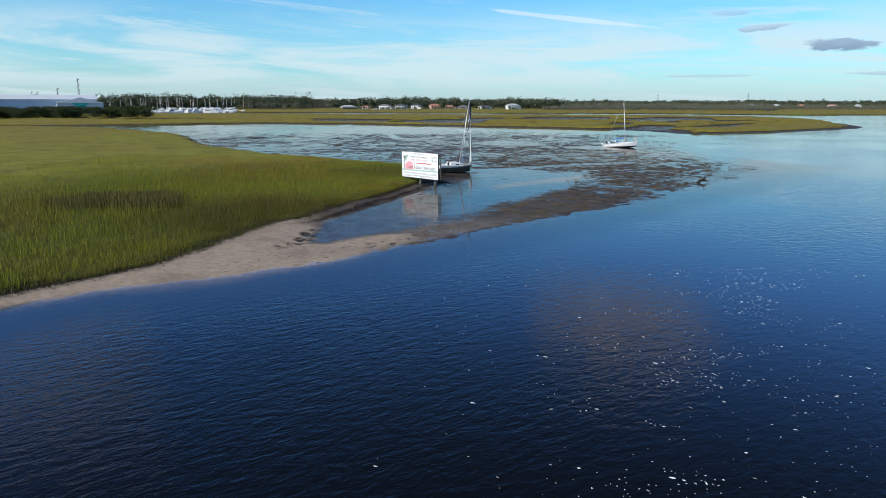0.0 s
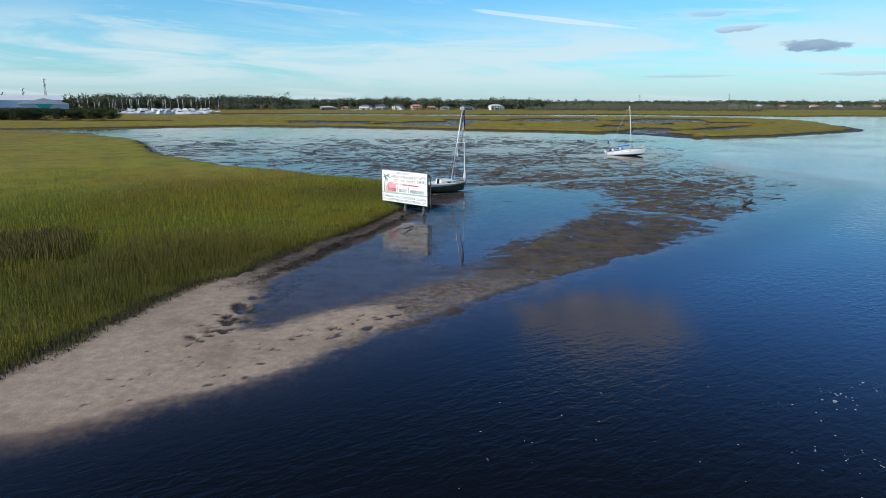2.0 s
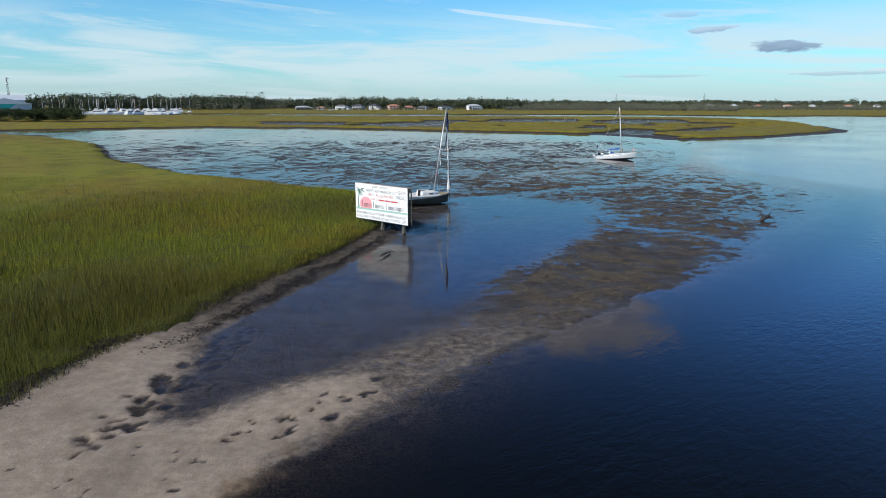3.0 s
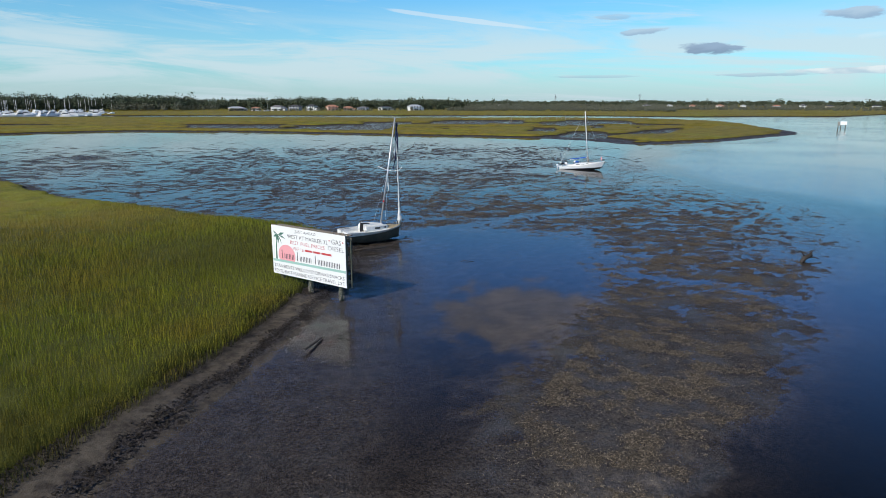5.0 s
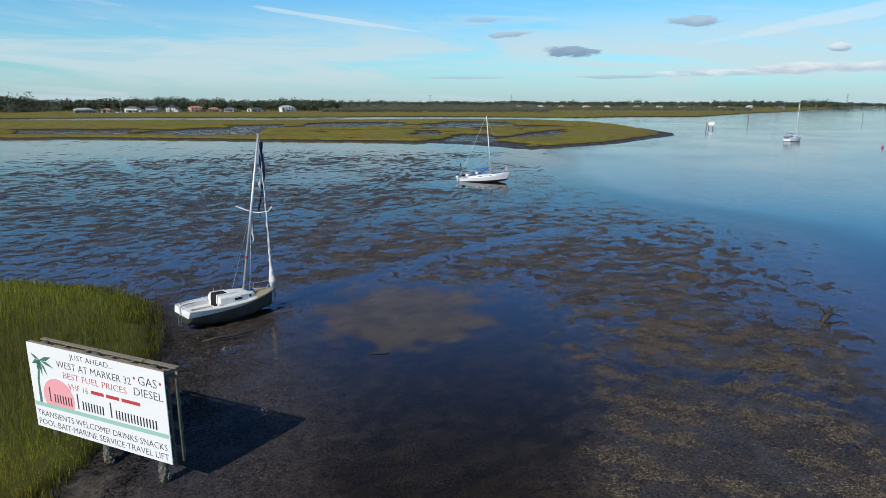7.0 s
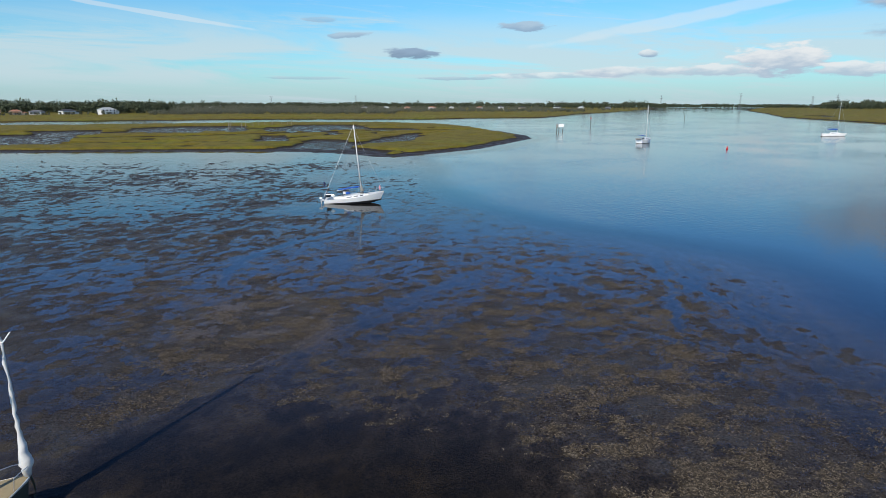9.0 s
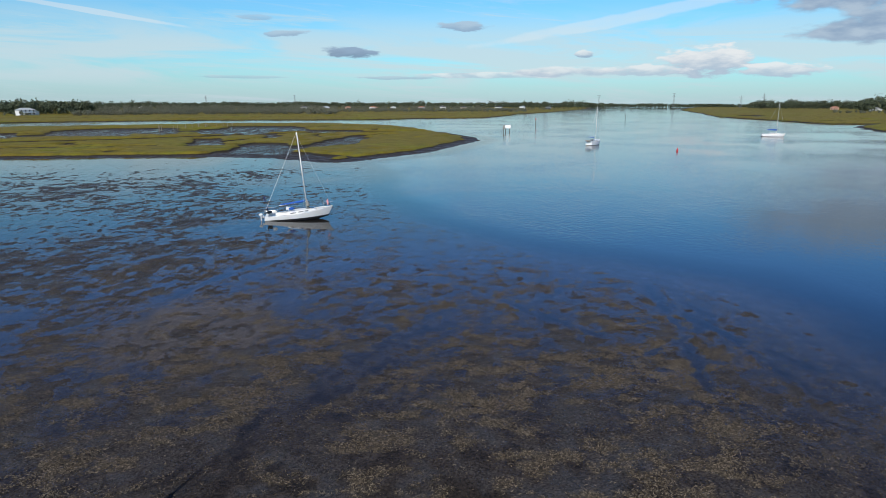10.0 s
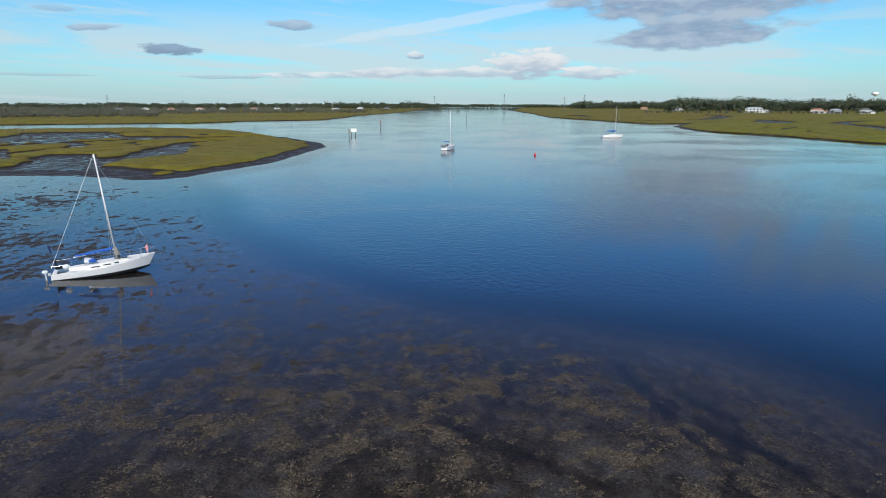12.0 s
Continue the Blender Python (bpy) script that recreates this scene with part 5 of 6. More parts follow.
stake = new("dock_post", None)
stake.matrix_world = pose(95, 452, 0)
tagged(stake, "pale weathered post of a vanished dock in the marsh", "post", "old dock posts in the marsh")
part("shaft", rod((0, 0, -0.5), (0, 0, 3.4), 0.16, 0.13, 7), MAT_TIMBER, stake)
for k in range(13):
    rk = random.Random(k)
    copy_thing(stake, pose(95 + 4.2 * k + rk.uniform(-1.5, 1.5), 455 + 3.0 * k + rk.uniform(-4, 4), rk.uniform(-1.2, 0.3), rk.uniform(-4, 4), rk.uniform(-4, 4), 0))

# ---- driftwood ----
d = thing("driftwood", pose(2.25, 101.6, 0.16, 0, 4, 70), "dark wet driftwood plank lying on the sand", "driftwood")
part("plank", box(-1.1, 1.1, -0.07, 0.07, -0.04, 0.04, 0.02), MAT_SODDEN, d)
d = thing("driftwood", pose(40.5, 115.3, 0.0, 0, 0, 20), "dark snagged stump with bare roots at the water's edge", "driftwood")
part("stump", tube([(-0.7, 0, -0.1), (-0.2, 0.05, 0.25), (0.3, 0, 0.42), (0.75, 0.1, 0.35)], [0.16, 0.20, 0.17, 0.10], 8), MAT_SODDEN, d, "", True)
for p in (((-0.2, 0, 0.3), (-0.6, 0.2, 0.85)), ((0.2, 0, 0.4), (0.45, -0.35, 0.95)), ((0.3, 0, 0.3), (0.9, -0.5, 0.15)), ((0.5, 0.1, 0.4), (1.1, 0.35, 0.7)), ((-0.4, 0, 0.1), (-1.0, -0.35, 0.1))):
    part("root", tube([p[0], ((Vector(p[0]) + Vector(p[1])) / 2 + Vector((0.05, 0.08, 0.06))), p[1]], [0.07, 0.05, 0.02], 6), MAT_SODDEN, d, "", True)
d = thing("driftwood", pose(13.2, 118.6, 0.02, 0, 0, -12), "thin sunken branch showing above the shallow pool", "driftwood")
part("branch", tube([(-0.5, 0, -0.03), (-0.2, 0.05, 0.03), (0.2, 0.0, 0.025), (0.6, 0.06, -0.02)], [0.014, 0.024, 0.02, 0.01], 6), MAT_SODDEN, d, "", True)
d = thing("driftwood", pose(5.6, 123.1, 0.2, 0, 0, 12), "rotten dark timber in the mud below the stranded boat", "driftwood")
part("timber", tube([(-1.3, 0, 0.02), (-0.4, 0.1, 0.08), (0.5, 0.0, 0.07), (1.5, 0.15, 0.02)], [0.05, 0.08, 0.07, 0.03], 6), MAT_SODDEN, d, "", True)


# ---- foliage ----
def leaf_quads(rng, centres, radii, count, size):
    """Small leaf cards spread through ellipsoids: vertices and faces."""
    k = rng.integers(0, len(centres), count)
    d = rng.normal(size=(count, 3))
    d /= np.linalg.norm(d, axis=1)[:, None]
    r = rng.uniform(0.15, 0.85, count)[:, None] ** 0.5
    p = centres[k] + d * r * radii[k]
    a = rng.normal(size=(count, 3))
    a /= np.linalg.norm(a, axis=1)[:, None]
    b = np.cross(a, rng.normal(size=(count, 3)))
    b /= np.linalg.norm(b, axis=1)[:, None]
    s = rng.uniform(0.5, 1.0, count)[:, None] * size
    return np.stack([p - a * s, p - b * s * 0.85, p + a * s, p + b * s * 0.85], 1)


def quads_object(name, q, mat):
    me = bpy.data.meshes.new(name)
    n = len(q)
    me.vertices.add(n * 4)
    me.vertices.foreach_set("co", q.astype(np.float32).ravel())
    me.loops.add(n * 4)
    me.loops.foreach_set("vertex_index", np.arange(n * 4, dtype=np.int32))
    me.polygons.add(n)
    me.polygons.foreach_set("loop_start", np.arange(0, n * 4, 4, dtype=np.int32))
    me.update(calc_edges=True)
    me.materials.append(mat)
    return new(name, me)


def crown(rng, h, w):
    n = rng.integers(3, 6)
    c = np.stack([rng.normal(0, w * 0.24, n), rng.normal(0, w * 0.24, n), h * rng.uniform(0.48, 0.78, n)], -1)
    r = np.stack([w * rng.uniform(0.34, 0.55, n), w * rng.uniform(0.34, 0.55, n), h * rng.uniform(0.16, 0.26, n)], -1)
    return c, r


def woods(name, spans, label, mat, seed, leaves=120, size=1.25):
    """Distant woods: spans of (azimuth from, to, distance, depth, tree height, trees)."""
    rg = np.random.default_rng(seed)
    out = []
    for a0, a1, dist, deep, ht, num in spans:
        for k in range(num):
            az = radians(a0 + (a1 - a0) * ((k * 0.618034 + 0.02 * rg.random()) % 1.0))
            dd = dist + deep * rg.random() ** 1.3
            h = ht * rg.uniform(0.55, 1.02) * (1.25 if rg.random() < 0.07 else 1.0) * (0.86 + 0.28 * float(vnoise(np.array(az * 60.0), np.array(0.0), 5)))
            c, r = crown(rg, h, h * rg.uniform(0.60, 0.95))
            low = np.array([[0, 0, h * 0.25]])
            c, r = np.vstack([c, low]), np.vstack([r, [[h * 0.35, h * 0.35, h * 0.25]]])
            q = np.concatenate([leaf_quads(rg, c, r, leaves, size), leaf_quads(rg, np.array([[0, 0, h * 0.38]]), np.array([[h * 0.30, h * 0.30, h * 0.36]]), 26, h * 0.12)])
            out.append(q + np.array([10 + dd * math.sin(az), 80 + dd * math.cos(az), 0.6]))
    ob = quads_object(name, np.concatenate(out), mat)
    return tagged(ob, label, "woods", kind="stuff")


MAT_GREYWOOD = leaf_material("bare_grey_scrub", (0.068, 0.078, 0.054), (0.165, 0.165, 0.120))
woods("woods", [(-60, -27, 930, 160, 21, 330), (-29, -14, 900, 150, 22, 230), (-15, 6, 960, 160, 19, 290), (3.5, 9, 860, 40, 17, 30), (5, 26, 1450, 200, 15.5, 330),
                (24, 50, 1500, 250, 14.5, 380), (49, 65, 1750, 200, 9.5, 340), (61, 70, 1450, 160, 19, 130), (68, 96, 1130, 170, 22, 420)],
      "dark green line of distant pine and oak woods", MAT_WOOD, 21)
woods("scrub_woods", [(5, 26, 1180, 160, 9.5, 330), (25, 40, 1240, 150, 7.5, 200), (7.5, 27, 770, 380, 5.5, 900), (25, 43, 920, 220, 4.6, 380), (-20, -12, 870, 30, 12, 30), (38, 52, 1200, 60, 4, 30), (-11.5, 5, 800, 25, 4.5, 46), (24, 46, 1130, 30, 4.0, 50), (66, 88, 940, 40, 4.5, 90)],
      "grey-green bare scrub in front of the woods", MAT_GREYWOOD, 22, 44, 0.8)


def shrubs():
    rg = np.random.default_rng(12)
    protos = []
    for k in range(5):
        h = 5.6 + 0.9 * k
        t = thing("shrub", pose(0, 0, 0), "dark green evergreen shrub at the marsh edge", "shrub", "shrubs on the marsh edge")
        c, r = crown(rg, h, h * 1.15)
        c, r = np.vstack([c, [[0, 0, h * 0.3]]]), np.vstack([r, [[h * 0.55, h * 0.55, h * 0.28]]])
        cr = quads_object("crown", leaf_quads(rg, c, r, 2200, 0.30), MAT_SCRUB)
        cr.parent = t
        part("trunk", tube([(0, 0, -0.3), (0.1, 0, h * 0.3), (0.0, 0.15, h * 0.6)], [0.16, 0.12, 0.06], 7), MAT_BARK, t)
        protos.append(t)
    spots = []
    for k in range(64):
        u = rg.random()
        spots.append((-330 + 122 * u + rg.normal(0, 5), 400 + 52 * u + rg.uniform(-8, 30), rg.uniform(0.65, 1.1)))
    for k, (x, y, s) in enumerate(spots):
        m = pose(x, y, 0.4, 0, 0, rg.uniform(0, 360))
        if k < 5:
            protos[k].matrix_basis = m
        else:
            copy_thing(protos[k % 5], m)


shrubs()

# ---- the far shore: houses, boat yard, masts ----
MAT_ROOFS = [plain("grey_shingle_roof", (0.16, 0.16, 0.17), 0.9, stain=0.4), plain("terracotta_roof", (0.42, 0.20, 0.13), 0.85, stain=0.3),
             plain("dark_slate_roof", (0.06, 0.065, 0.075), 0.85, stain=0.4), plain("pale_metal_roof", (0.45, 0.48, 0.50), 0.5, stain=0.2)]
MAT_WALLS = [MAT_WHITEWALL, plain("tan_stucco", (0.50, 0.42, 0.33), 0.85, stain=0.2, grain=0.6), plain("peach_stucco", (0.62, 0.42, 0.32), 0.85, stain=0.2, grain=0.6), plain("grey_siding", (0.38, 0.40, 0.42), 0.8, stain=0.2, grain=0.6)]
WALL_WORD, ROOF_WORD = ("white", "tan", "peach", "grey"), ("grey shingle", "terracotta", "dark slate", "pale metal")


def house(x, y, rz, w, d, h, wall, roof, wing=0.0):
    t = thing("house", pose(x, y, 0.5, 0, 0, rz), f"{WALL_WORD[wall]} waterfront house with a {ROOF_WORD[roof]} roof", "house", "waterfront houses")
    wl = part("wall", box(-w / 2, w / 2, -d / 2, d / 2, -0.5, h), MAT_WALLS[wall], t)
    bm = bmesh.new()
    o, r = 0.7, h * 0.45
    e = [bm.verts.new(p) for p in ((-w / 2 - o, -d / 2 - o, h), (w / 2 + o, -d / 2 - o, h), (w / 2 + o, d / 2 + o, h), (-w / 2 - o, d / 2 + o, h))]
    k = [bm.verts.new((-w / 2 + d * 0.4, 0, h + r)), bm.verts.new((w / 2 - d * 0.4, 0, h + r))]
    for f in ((e[0], e[1], k[1], k[0]), (e[1], e[2], k[1]), (e[2], e[3], k[0], k[1]), (e[3], e[0], k[0]), (e[3], e[2], e[1], e[0])):
        bm.faces.new(f)
    part("roof", bm, MAT_ROOFS[roof], t)
    if wing:
        part("wing", box(w / 2, w / 2 + wing, -d / 2 + 1, d / 2 - 1, -0.5, h * 0.6), MAT_WALLS[wall], t)
        part("wing_roof", plate([(w / 2 - 0.2, h * 0.6), (w / 2 + wing + 0.5, h * 0.6), (w / 2 + wing * 0.5, h * 0.6 + h * 0.3)], d / 2 - 0.5, d - 1), MAT_ROOFS[roof], t)
    rows = 2 if h > 5 else 1
    for j in range(rows):
        n = max(3, int(w / 3.6))
        for q in range(n):
            wx = -w / 2 + w * (q + 0.5) / n
            z = 1.0 + j * 3.0
            win = part("window", box(wx - 0.75, wx + 0.75, -d / 2 - 0.05, -d / 2 - 0.01, z, z + 1.5), MAT_DARK, t)
    part("door", box(-0.6, 0.6, -d / 2 - 0.1, -d / 2 - 0.06, -0.2, 2.0), MAT_TIMBER, t)
    part("porch_roof", box(-w * 0.35, w * 0.35, -d / 2 - 2.2, -d / 2 - 0.02, 2.75, 2.95), MAT_ROOFS[roof], t)
    return t


def polar(az, dist):
    return 10 + dist * math.sin(radians(az)), 80 + dist * math.cos(radians(az))


for az, dist, w, h, wall, roof, wing in (
        (-10.6, 830, 24, 4.5, 1, 3, 6), (-9.0, 850, 14, 4.0, 0, 1, 0), (-7.2, 830, 20, 5.6, 0, 0, 6), (-5.7, 850, 20, 6.0, 3, 2, 0), (-4.3, 840, 15, 6.4, 0, 2, 5), (-2.6, 845, 19, 6.0, 2, 1, 0),
        (-1.2, 850, 16, 4.5, 1, 1, 6), (0.1, 850, 17, 4.2, 3, 0, 0), (2.0, 845, 20, 4.8, 0, 2, 5), (4.6, 830, 22, 6.2, 0, 3, 5),
        (12.2, 1340, 14, 5, 0, 3, 0), (24.6, 1180, 22, 5, 0, 0, 8), (26.4, 1200, 18, 5, 0, 3, 0), (28.2, 1190, 16, 5, 2, 1, 0), (30.3, 1200, 18, 5.2, 0, 1, 6), (32.0, 1195, 16, 5.0, 0, 3, 0),
        (34.4, 1200, 20, 4.8, 3, 1, 0), (36.2, 1190, 14, 6.0, 0, 0, 0), (38.0, 1200, 18, 4.8, 1, 2, 0), (41.0, 1240, 20, 5.0, 0, 2, 0), (43.0, 1240, 18, 5.0, 0, 3, 0), (45.2, 1250, 16, 4.6, 3, 0, 0),
        (66.6, 1300, 22, 5, 2, 1, 0), (68.9, 1150, 22, 5, 0, 3, 6), (74.2, 1000, 30, 6.4, 0, 3, 10), (78.4, 990, 20, 5.5, 0, 1, 8), (79.6, 1000, 18, 5.0, 3, 3, 0), (81.4, 980, 16, 5.8, 0, 0, 6),
        (83.0, 1000, 14, 5.0, 0, 2, 0), (84.8, 990, 24, 5.0, 3, 0, 6)):
    hx, hy = polar(az, dist)
    small = 0.72 if dist < 1100 else 0.55
    house(hx, hy, -az + random.Random(int(az * 10)).uniform(-35, 35), w * small, 9, h * 0.85, wall, roof, wing * small)

MAT_SHED = plain("blue_grey_metal_cladding", (0.42, 0.50, 0.58), 0.5, stain=0.15, grain=0.3)
MAT_SHEDROOF = plain("pale_metal_shed_roof", (0.55, 0.60, 0.64), 0.45, stain=0.15, grain=0.3)
MAT_TEALPAINT = plain("teal_paint", (0.02, 0.42, 0.38), 0.5, stain=0.1)


def shed(name, x, y, rz, w, d, h, rise, label, along=True):
    t = thing(name, pose(x, y, 0.3, 0, 0, rz), label, "boat shed")
    part("wall", box(-w / 2, w / 2, -d / 2, d / 2, -0.5, h), MAT_SHED, t)
    bm = bmesh.new()
    e = [bm.verts.new(p) for p in ((-w / 2 - 1, -d / 2 - 1, h), (w / 2 + 1, -d / 2 - 1, h), (w / 2 + 1, d / 2 + 1, h), (-w / 2 - 1, d / 2 + 1, h))]
    k = [bm.verts.new(p) for p in (((-w / 2 - 1, 0, h + rise), (w / 2 + 1, 0, h + rise)) if along else ((0, -d / 2 - 1, h + rise), (0, d / 2 + 1, h + rise)))]
    if along:
        fs = ((e[0], e[1], k[1], k[0]), (e[2], e[3], k[0], k[1]), (e[1], e[2], k[1]), (e[3], e[0], k[0]))
    else:
        fs = ((e[1], e[2], k[1], k[0]), (e[3], e[0], k[0], k[1]), (e[0], e[1], k[0]), (e[2], e[3], k[1]))
    for f in fs + ((e[3], e[2], e[1], e[0]),):
        bm.faces.new(f)
    part("roof", bm, MAT_SHEDROOF, t)
    n = int(w / 7)
    for q in range(n):
        a = -w / 2 + w * (q + 0.18) / n
        part("bay_door", box(a, a + w / n * 0.64, -d / 2 - 0.12, -d / 2 - 0.02, 0.0, h * 0.42), MAT_GREYCLOTH, t)
    return t


sx, sy = polar(-37.0, 640)
shed("boat_shed", sx, sy, 33, 110, 45, 12.5, 4.0, "long blue-grey metal boat storage shed")
sx, sy = polar(-33.4, 600)
front = shed("boat_shed", sx, sy, 33, 34, 40, 9.5, 4.5, "pale metal boat shed with a teal gable panel", False)
part("teal_panel", plate([(-9, 11.2), (9, 11.2), (3.0, 6.6), (1.5, 2.5), (-1.5, 2.5), (-3.0, 6.6)], -20.3, 0.1), MAT_TEALPAINT, front)


MAT_GALV = plain("dull_galvanised_lattice", (0.20, 0.22, 0.24), 0.8, stain=0.2)


def radio_mast(az, dist, h, w, label, kind="radio mast"):
    x, y = polar(az, dist)
    t = thing("radio_mast" if kind == "radio mast" else "power_pylon", pose(x, y, 0, 0, 0, -az), label, kind)
    for a, b in ((-1, -1), (1, -1), (0, 1)):
        part("leg", rod((a * w, b * w, 0), (a * w * 0.25, b * w * 0.25, h), 0.22, 0.14, 5), MAT_GALV, t)
    for k in range(7):
        z0, z1 = h * k / 7, h * (k + 1) / 7
        f0, f1 = w * (1 - 0.75 * k / 7), w * (1 - 0.75 * (k + 1) / 7)
        part("brace", rod((-f0, -f0, z0), (f1, -f1, z1), 0.10, n=4), MAT_GALV, t)
        part("brace", rod((f0, -f0, z0), (0, f1, z1), 0.10, n=4), MAT_GALV, t)
    if kind == "radio mast":
        part("antenna_ring", tube([(1.6 * math.cos(a), 1.6 * math.sin(a), h * 0.97) for a in np.linspace(0, 6.2, 9)], 0.5, 5), MAT_WHITEPOLE, t)
        part("antenna_ring", tube([(1.4 * math.cos(a), 1.4 * math.sin(a), h * 0.82) for a in np.linspace(0, 6.2, 9)], 0.4, 5), MAT_WHITEPOLE, t)
    else:
        for q in (0.75, 0.86, 0.97):
            part("cross_arm", rod((-w * 1.6, 0, h * q), (w * 1.6, 0, h * q), 0.16, n=5), MAT_GALV, t)


radio_mast(-32.6, 800, 36, 1.6, "grey lattice radio mast with antenna rings")
radio_mast(-34.0, 830, 26, 1.2, "thin grey lattice radio mast")
for az, dist, h in ((55.5, 1650, 34), (49.6, 1700, 30), (62.0, 1500, 30), (60.4, 1500, 26), (24.0, 1700, 30), (17.0, 1650, 28)):
    radio_mast(az, dist, h, 2.4, "distant grey lattice power pylon", "power pylon")
wx, wy = polar(82.8, 1500)
tower = thing("water_tower", pose(wx, wy, 0), "white round water tower above the trees", "water tower")
part("tank", tube([(0, 0, 27), (0, 0, 29), (0, 0, 32), (0, 0, 34)], [3, 6.5, 6.5, 2.5], 16), MAT_GEL, tower, "", True)
part("column", rod((0, 0, 0), (0, 0, 28), 1.6, 1.2, 10), MAT_GEL, tower)


def yard_boats():
    proto, foot, head, top, stem = sloop("moored_boat", pose(0, 0, 0), "white yacht with a bare mast in the marina", L=11, B=3.4, fb=1.2, sheer=0.5, mast=11.5, cabin=0.7, detail=0, group="boats in the marina")
    motor = thing("motor_boat", pose(0, 0, 0), "white motor boat with a raised cabin in the marina", "motor boat", "boats in the marina")
    part("hull", loft([[(x, y * w, z) for y, z in ((-1, 1.5), (-0.85, 0), (0.85, 0), (1, 1.5))] for x, w in ((0, 1.7), (4, 1.9), (8, 1.5), (10.5, 0.3))]), MAT_GEL, motor)
    part("deck", loft([[(x, -w, 1.5), (x, w, 1.5)] for x, w in ((0, 1.7), (4, 1.9), (8, 1.5), (10.5, 0.3))], False), MAT_GEL, motor)
    part("cabin", loft([[(x, -1.3, 1.5), (x, -1.1, h), (x, 1.1, h), (x, 1.3, 1.5)] for x, h in ((2, 3.1), (3, 3.4), (6, 3.3), (7.6, 1.6))]), MAT_WHITEWALL, motor)
    part("cabin_window", box(2.2, 6.2, -1.28, 1.28, 2.3, 2.9), MAT_DARK, motor)
    part("flybridge", box(3.0, 5.4, -1.0, 1.0, 3.42, 4.3, 0.2), MAT_GEL, motor)
    rg = random.Random(31)
    for k in range(112):
        az = rg.uniform(-29.8, -20.8) if k < 100 else rg.uniform(-31, -19)
        x, y = polar(az, rg.uniform(600, 740))
        m = pose(x, y, 0.3, 0, 0, -az + rg.choice((0, 15, 180, 200, 60, 340)))
        src = proto if k % 5 < 2 else motor
        if k < 2:
            (proto if k == 0 else motor).matrix_basis = m
        else:
            copy_thing(src, m)
    x, y = polar(-8.35, 800)
    copy_thing(proto, pose(x, y, 0.2, 0, 0, 60))


yard_boats()


# ---- foam flakes drifting on the river ----
def foam():
    rg = np.random.default_rng(3)
    verts, faces = [], []
    n = 0
    while n < 1600:
        u, v = rg.random(), rg.random()
        x, y = 4 + 32 * u, 38 + 30 * v
        # one long drifting band, broken into rows, and a few strays
        band = math.exp(-((x - 15.5 - 0.45 * (y - 45)) / 4.2) ** 2)
        rows = 0.08 + 0.92 * float(fbm(np.array(x * 0.30), np.array(y * 0.55), 9, 3) > 0.51)
        if rg.random() > (0.05 + 0.95 * band) * rows:
            continue
        n += 1
        s = rg.uniform(0.007, 0.022) * (2.2 if rg.random() < 0.08 else 1.0)
        el = rg.uniform(1.0, 2.8)
        an = rg.normal(-0.35, 0.4)
        k = len(verts)
        m = 7
        for j in range(m):
            a = 2 * math.pi * j / m
            r = s * rg.uniform(0.55, 1.15)
            px, py = r * el * math.cos(a), r * math.sin(a)
            verts.append((x + px * math.cos(an) - py * math.sin(an), y + px * math.sin(an) + py * math.cos(an), 0.006))
        verts.append((x, y, 0.006 + s * 0.25))
        for j in range(m):
            faces.append((k + j, k + (j + 1) % m, k + m))
    ob = mesh_object("foam_flakes", verts, faces, plain("river_foam", (0.74, 0.75, 0.74), 0.7, stain=0.2), None)
    tagged(ob, "scattered white foam flakes drifting on dark river water", "foam", kind="stuff")


foam()


# ---- grass blades on the near marsh ----
def blades():
    rg = np.random.default_rng(77)
    n = 1080000
    x, y = rg.uniform(-62, 4, n), rg.uniform(40, 150, n)
    m = inside(x, y, MARSH_WEST) + GROW
    near = np.hypot(x + 4, y - 95)
    edge = smooth(m, 6.0, 0.0)
    keepp = (m > -0.25) & (((x + 29) / 5.8) ** 2 + ((y - 90.5) / 4.4) ** 2 > 1.0) & (rg.random(n) < np.clip(0.72 - near / 80, 0.07, 1) + 0.30 * edge)
    x, y, m = x[keepp], y[keepp], m[keepp]
    n = len(x)
    h = 0.36 + 0.46 * fbm(x * 0.4, y * 0.4, 91, 3) + rg.uniform(-0.14, 0.12, n)
    h *= 0.55 + 0.45 * smooth(m, -0.3, 2.2)
    z0 = np.full(n, 0.22)
    an = rg.uniform(0, 2 * math.pi, n)
    w = rg.uniform(0.005, 0.011, n) * (1 + near[keepp] / 50)
    lean = rg.uniform(0.05, 0.45, n)
    la = rg.uniform(0, 2 * math.pi, n)
    dx, dy = np.cos(an) * w, np.sin(an) * w
    tx, ty = x + np.cos(la) * lean * h, y + np.sin(la) * lean * h
    top = z0 + 0.08 + h + 0.14 * smooth(m, 0.3, 2.5)
    p = np.stack([np.stack([x - dx, y - dy, z0], -1), np.stack([x + dx, y + dy, z0], -1),
                  np.stack([tx + dx * 0.25, ty + dy * 0.25, top], -1), np.stack([tx - dx * 0.25, ty - dy * 0.25, top], -1)], 1)
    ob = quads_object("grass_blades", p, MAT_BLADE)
    tagged(ob, "dense upright green and straw cordgrass blades", "grass", kind="stuff")


blades()


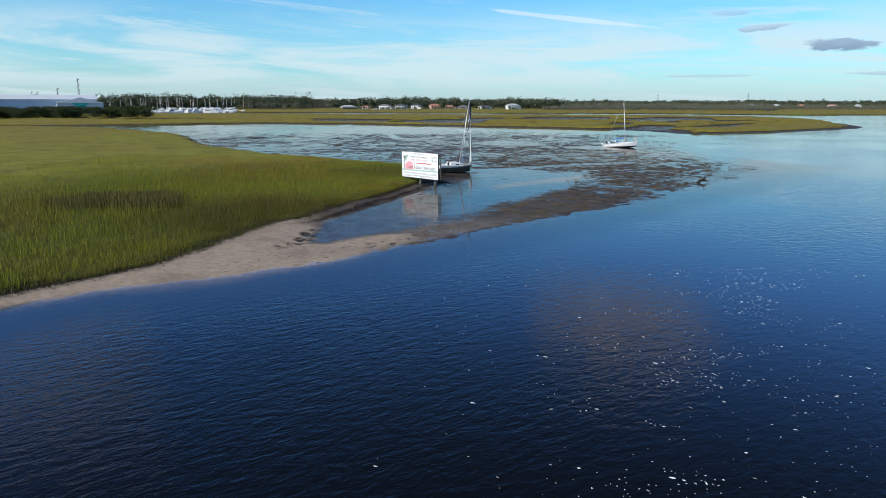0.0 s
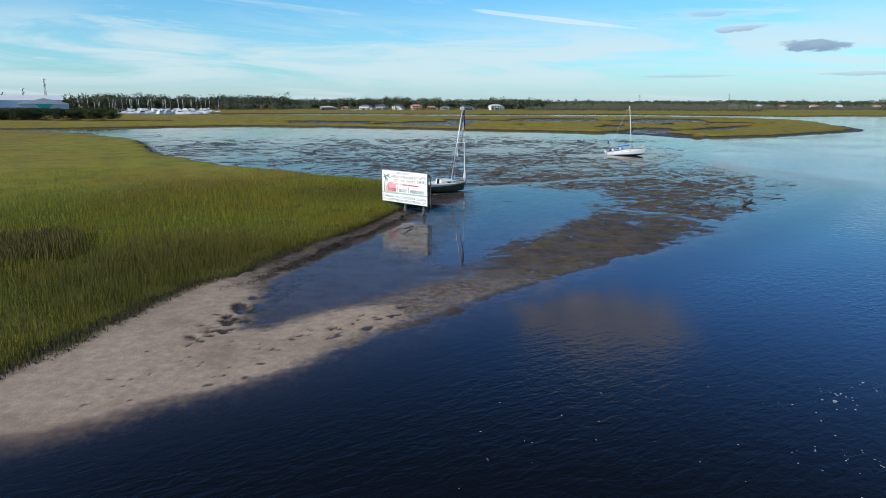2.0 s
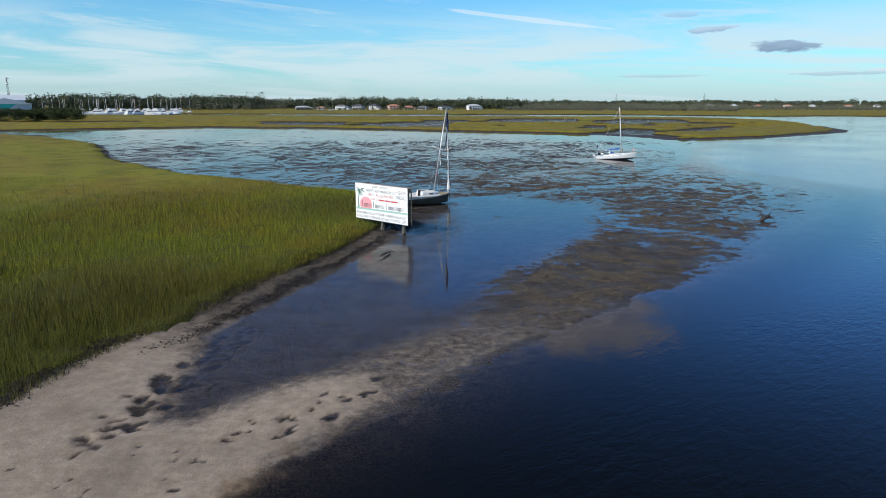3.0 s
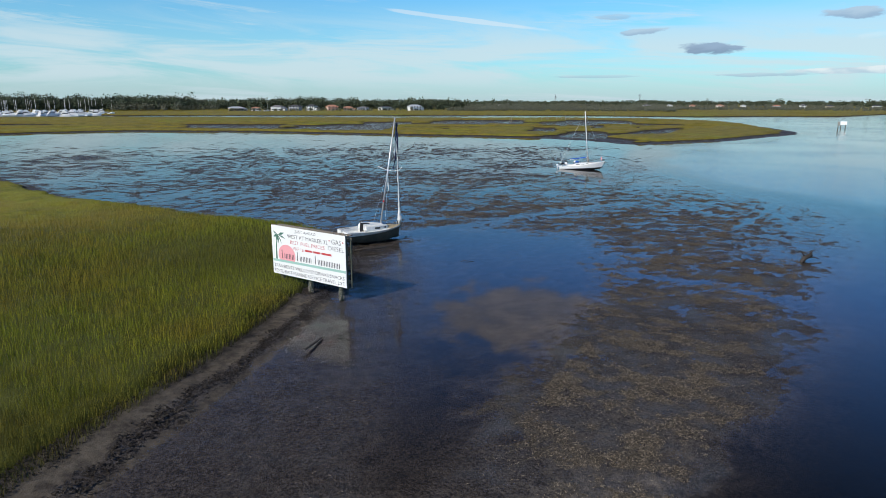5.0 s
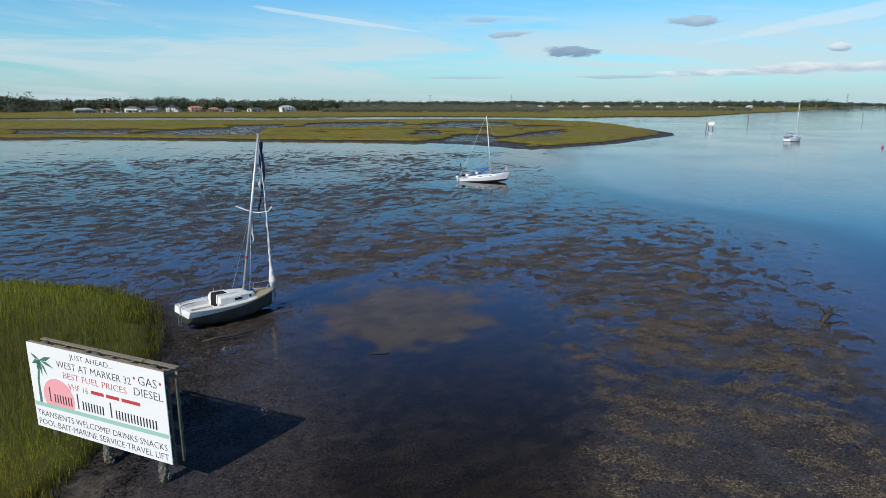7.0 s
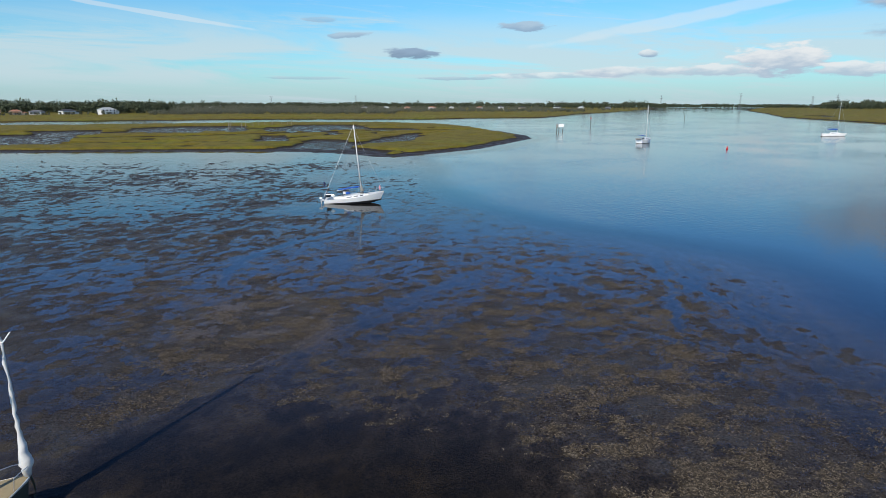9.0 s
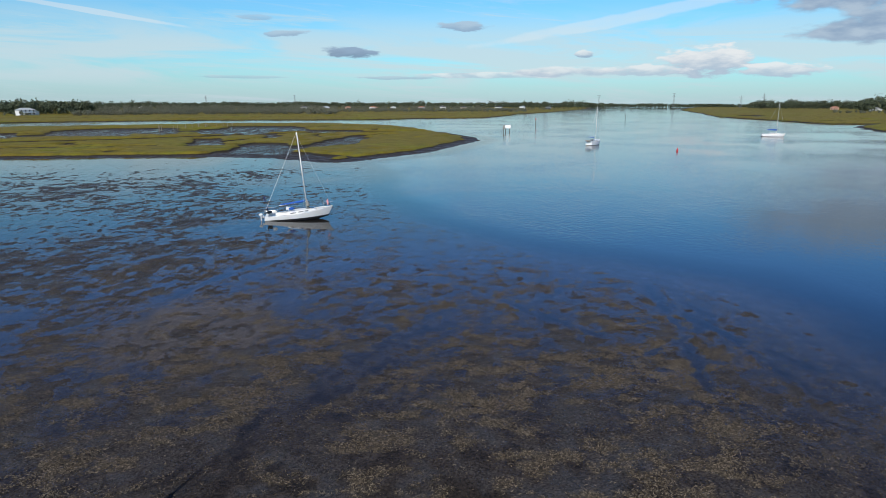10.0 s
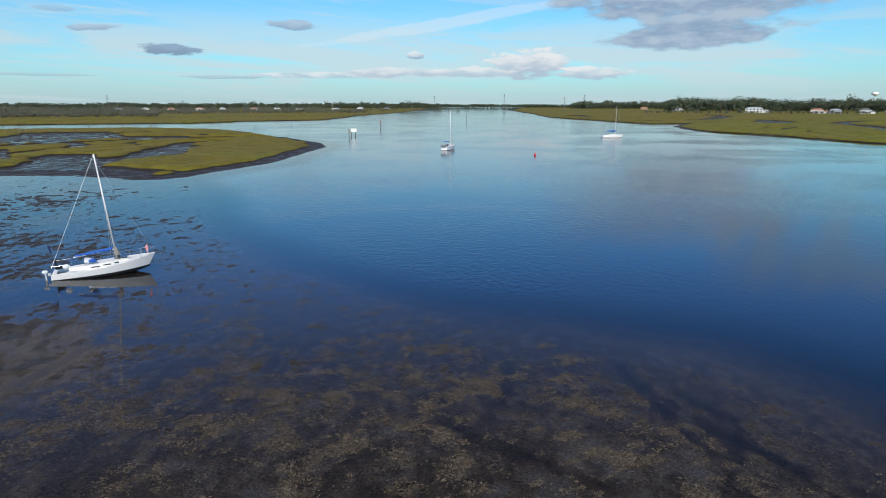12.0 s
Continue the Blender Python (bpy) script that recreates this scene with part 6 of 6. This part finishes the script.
def rushes():
    """A patch of taller brown rush in the near marsh."""
    rg = np.random.default_rng(15)
    n = 30000
    x, y = rg.uniform(-38, -20, n), rg.uniform(83, 98, n)
    g = 1.25 - ((x + 29) / 6.6) ** 2 - ((y - 90.5) / 4.8) ** 2 + 2.2 * (fbm(x * 0.45, y * 0.45, 33, 3) - 0.5)
    ok = rg.random(n) < np.clip(g * 1.6, 0, 1)
    x, y, g = x[ok], y[ok], g[ok]
    n = len(x)
    h = rg.uniform(0.5, 1.15, n) * (0.55 + 0.45 * np.clip(g, 0, 1))
    an, la, lean = rg.uniform(0, 6.283, n), rg.uniform(0, 6.283, n), rg.uniform(0.0, 0.35, n)
    dx, dy = 0.022 * np.cos(an), 0.022 * np.sin(an)
    tx, ty, z0 = x + np.cos(la) * lean * h, y + np.sin(la) * lean * h, np.full(n, 0.3)
    q = np.stack([np.stack([x - dx, y - dy, z0], -1), np.stack([x + dx, y + dy, z0], -1), np.stack([tx + dx * 0.3, ty + dy * 0.3, 0.62 + h], -1), np.stack([tx - dx * 0.3, ty - dy * 0.3, 0.62 + h], -1)], 1)
    ob = quads_object("rush_patch", q, leaf_material("brown_rush", (0.046, 0.042, 0.012), (0.150, 0.130, 0.036)))
    tagged(ob, "patch of taller brown needle rush in the green marsh", "rushes", kind="stuff")


rushes()


# ---- weed on the mud, wrack and clods along the bank ----
def strands(rg, x, y, z, length, width, lift):
    """Short crooked strips lying about: four corners each."""
    n = len(x)
    a = rg.uniform(0, 2 * math.pi, n)
    l, w = rg.uniform(0.4, 1.0, n) * length, rg.uniform(0.5, 1.0, n) * width
    ca, sa = np.cos(a), np.sin(a)
    z0, z1, z2 = z + rg.uniform(-0.01, lift, n), z + rg.uniform(-0.01, lift, n), z + rg.uniform(-0.01, lift, n)
    return np.stack([np.stack([x - ca * l, y - sa * l, z0], -1), np.stack([x + sa * w, y - ca * w, z1], -1),
                     np.stack([x + ca * l, y + sa * l, z2], -1), np.stack([x - sa * w, y + ca * w, z1 + 0.01], -1)], 1)


def weed_mats():
    rg = np.random.default_rng(19)
    n = 2600000
    x, y = rg.uniform(0, 62, n), rg.uniform(72, 192, n)
    near = smooth(y, 185, 128)
    ok = rg.random(n) < (0.03 + 0.97 * weed_cover(x, y)) * (0.12 + 0.88 * near) * (0.02 + 0.98 * smooth(x, 9, 15))
    x, y = x[ok], y[ok]
    z, s, beach, m = ground_height(x, y)
    ok = (z > -0.075) & (z < 0.2) & (s > 0.5) & (beach < -0.5) & (m < -2.0) & (inside(x, y, POOL) < np.where(x < 18, -2.0, rg.uniform(-1.0, 4.0, len(x))))
    x, y, z = x[ok], y[ok], np.maximum(z[ok], -0.012)
    k = rg.permutation(len(x))[:330000]
    ob = quads_object("weed_mats", strands(rg, x[k], y[k], z[k], 0.092, 0.023, 0.045), leaf_material("brown_weed", (0.024, 0.020, 0.017), (0.225, 0.187, 0.138), 0.95))
    tagged(ob, "tan-brown mats of stranded weed on wet mud", "weed", kind="stuff")


def wrack():
    rg = np.random.default_rng(29)
    n = 900000
    x, y = rg.uniform(-56, 9, n), rg.uniform(30, 128, n)
    m = inside(x, y, MARSH_WEST) + (fbm(x * 0.5, y * 0.5, 6, 3) - 0.5) * 1.2
    ridge = np.exp(-((m + 2.7) / 0.42) ** 2) * smooth(y, 80, 88) * smooth(y, 118, 112)
    foot = np.exp(-((m + 0.25) / 0.50) ** 2)
    churn = 0.5 * smooth(m, -6.0, -2.5) * smooth(-m, 0.2, 1.0) * smooth(y, 110, 114) * smooth(y, 128, 124)
    ok = rg.random(n) < np.maximum(np.maximum(ridge, 0.8 * foot), churn) * 0.75
    x, y = x[ok], y[ok]
    z = ground_height(x, y)[0]
    ob = quads_object("wrack_line", strands(rg, x, y, z, 0.11, 0.055, 0.10), leaf_material("dark_wrack", (0.009, 0.008, 0.007), (0.040, 0.033, 0.027)))
    tagged(ob, "dark line of wrack and mud clods along the bank", "wrack", kind="stuff")


weed_mats()
wrack()
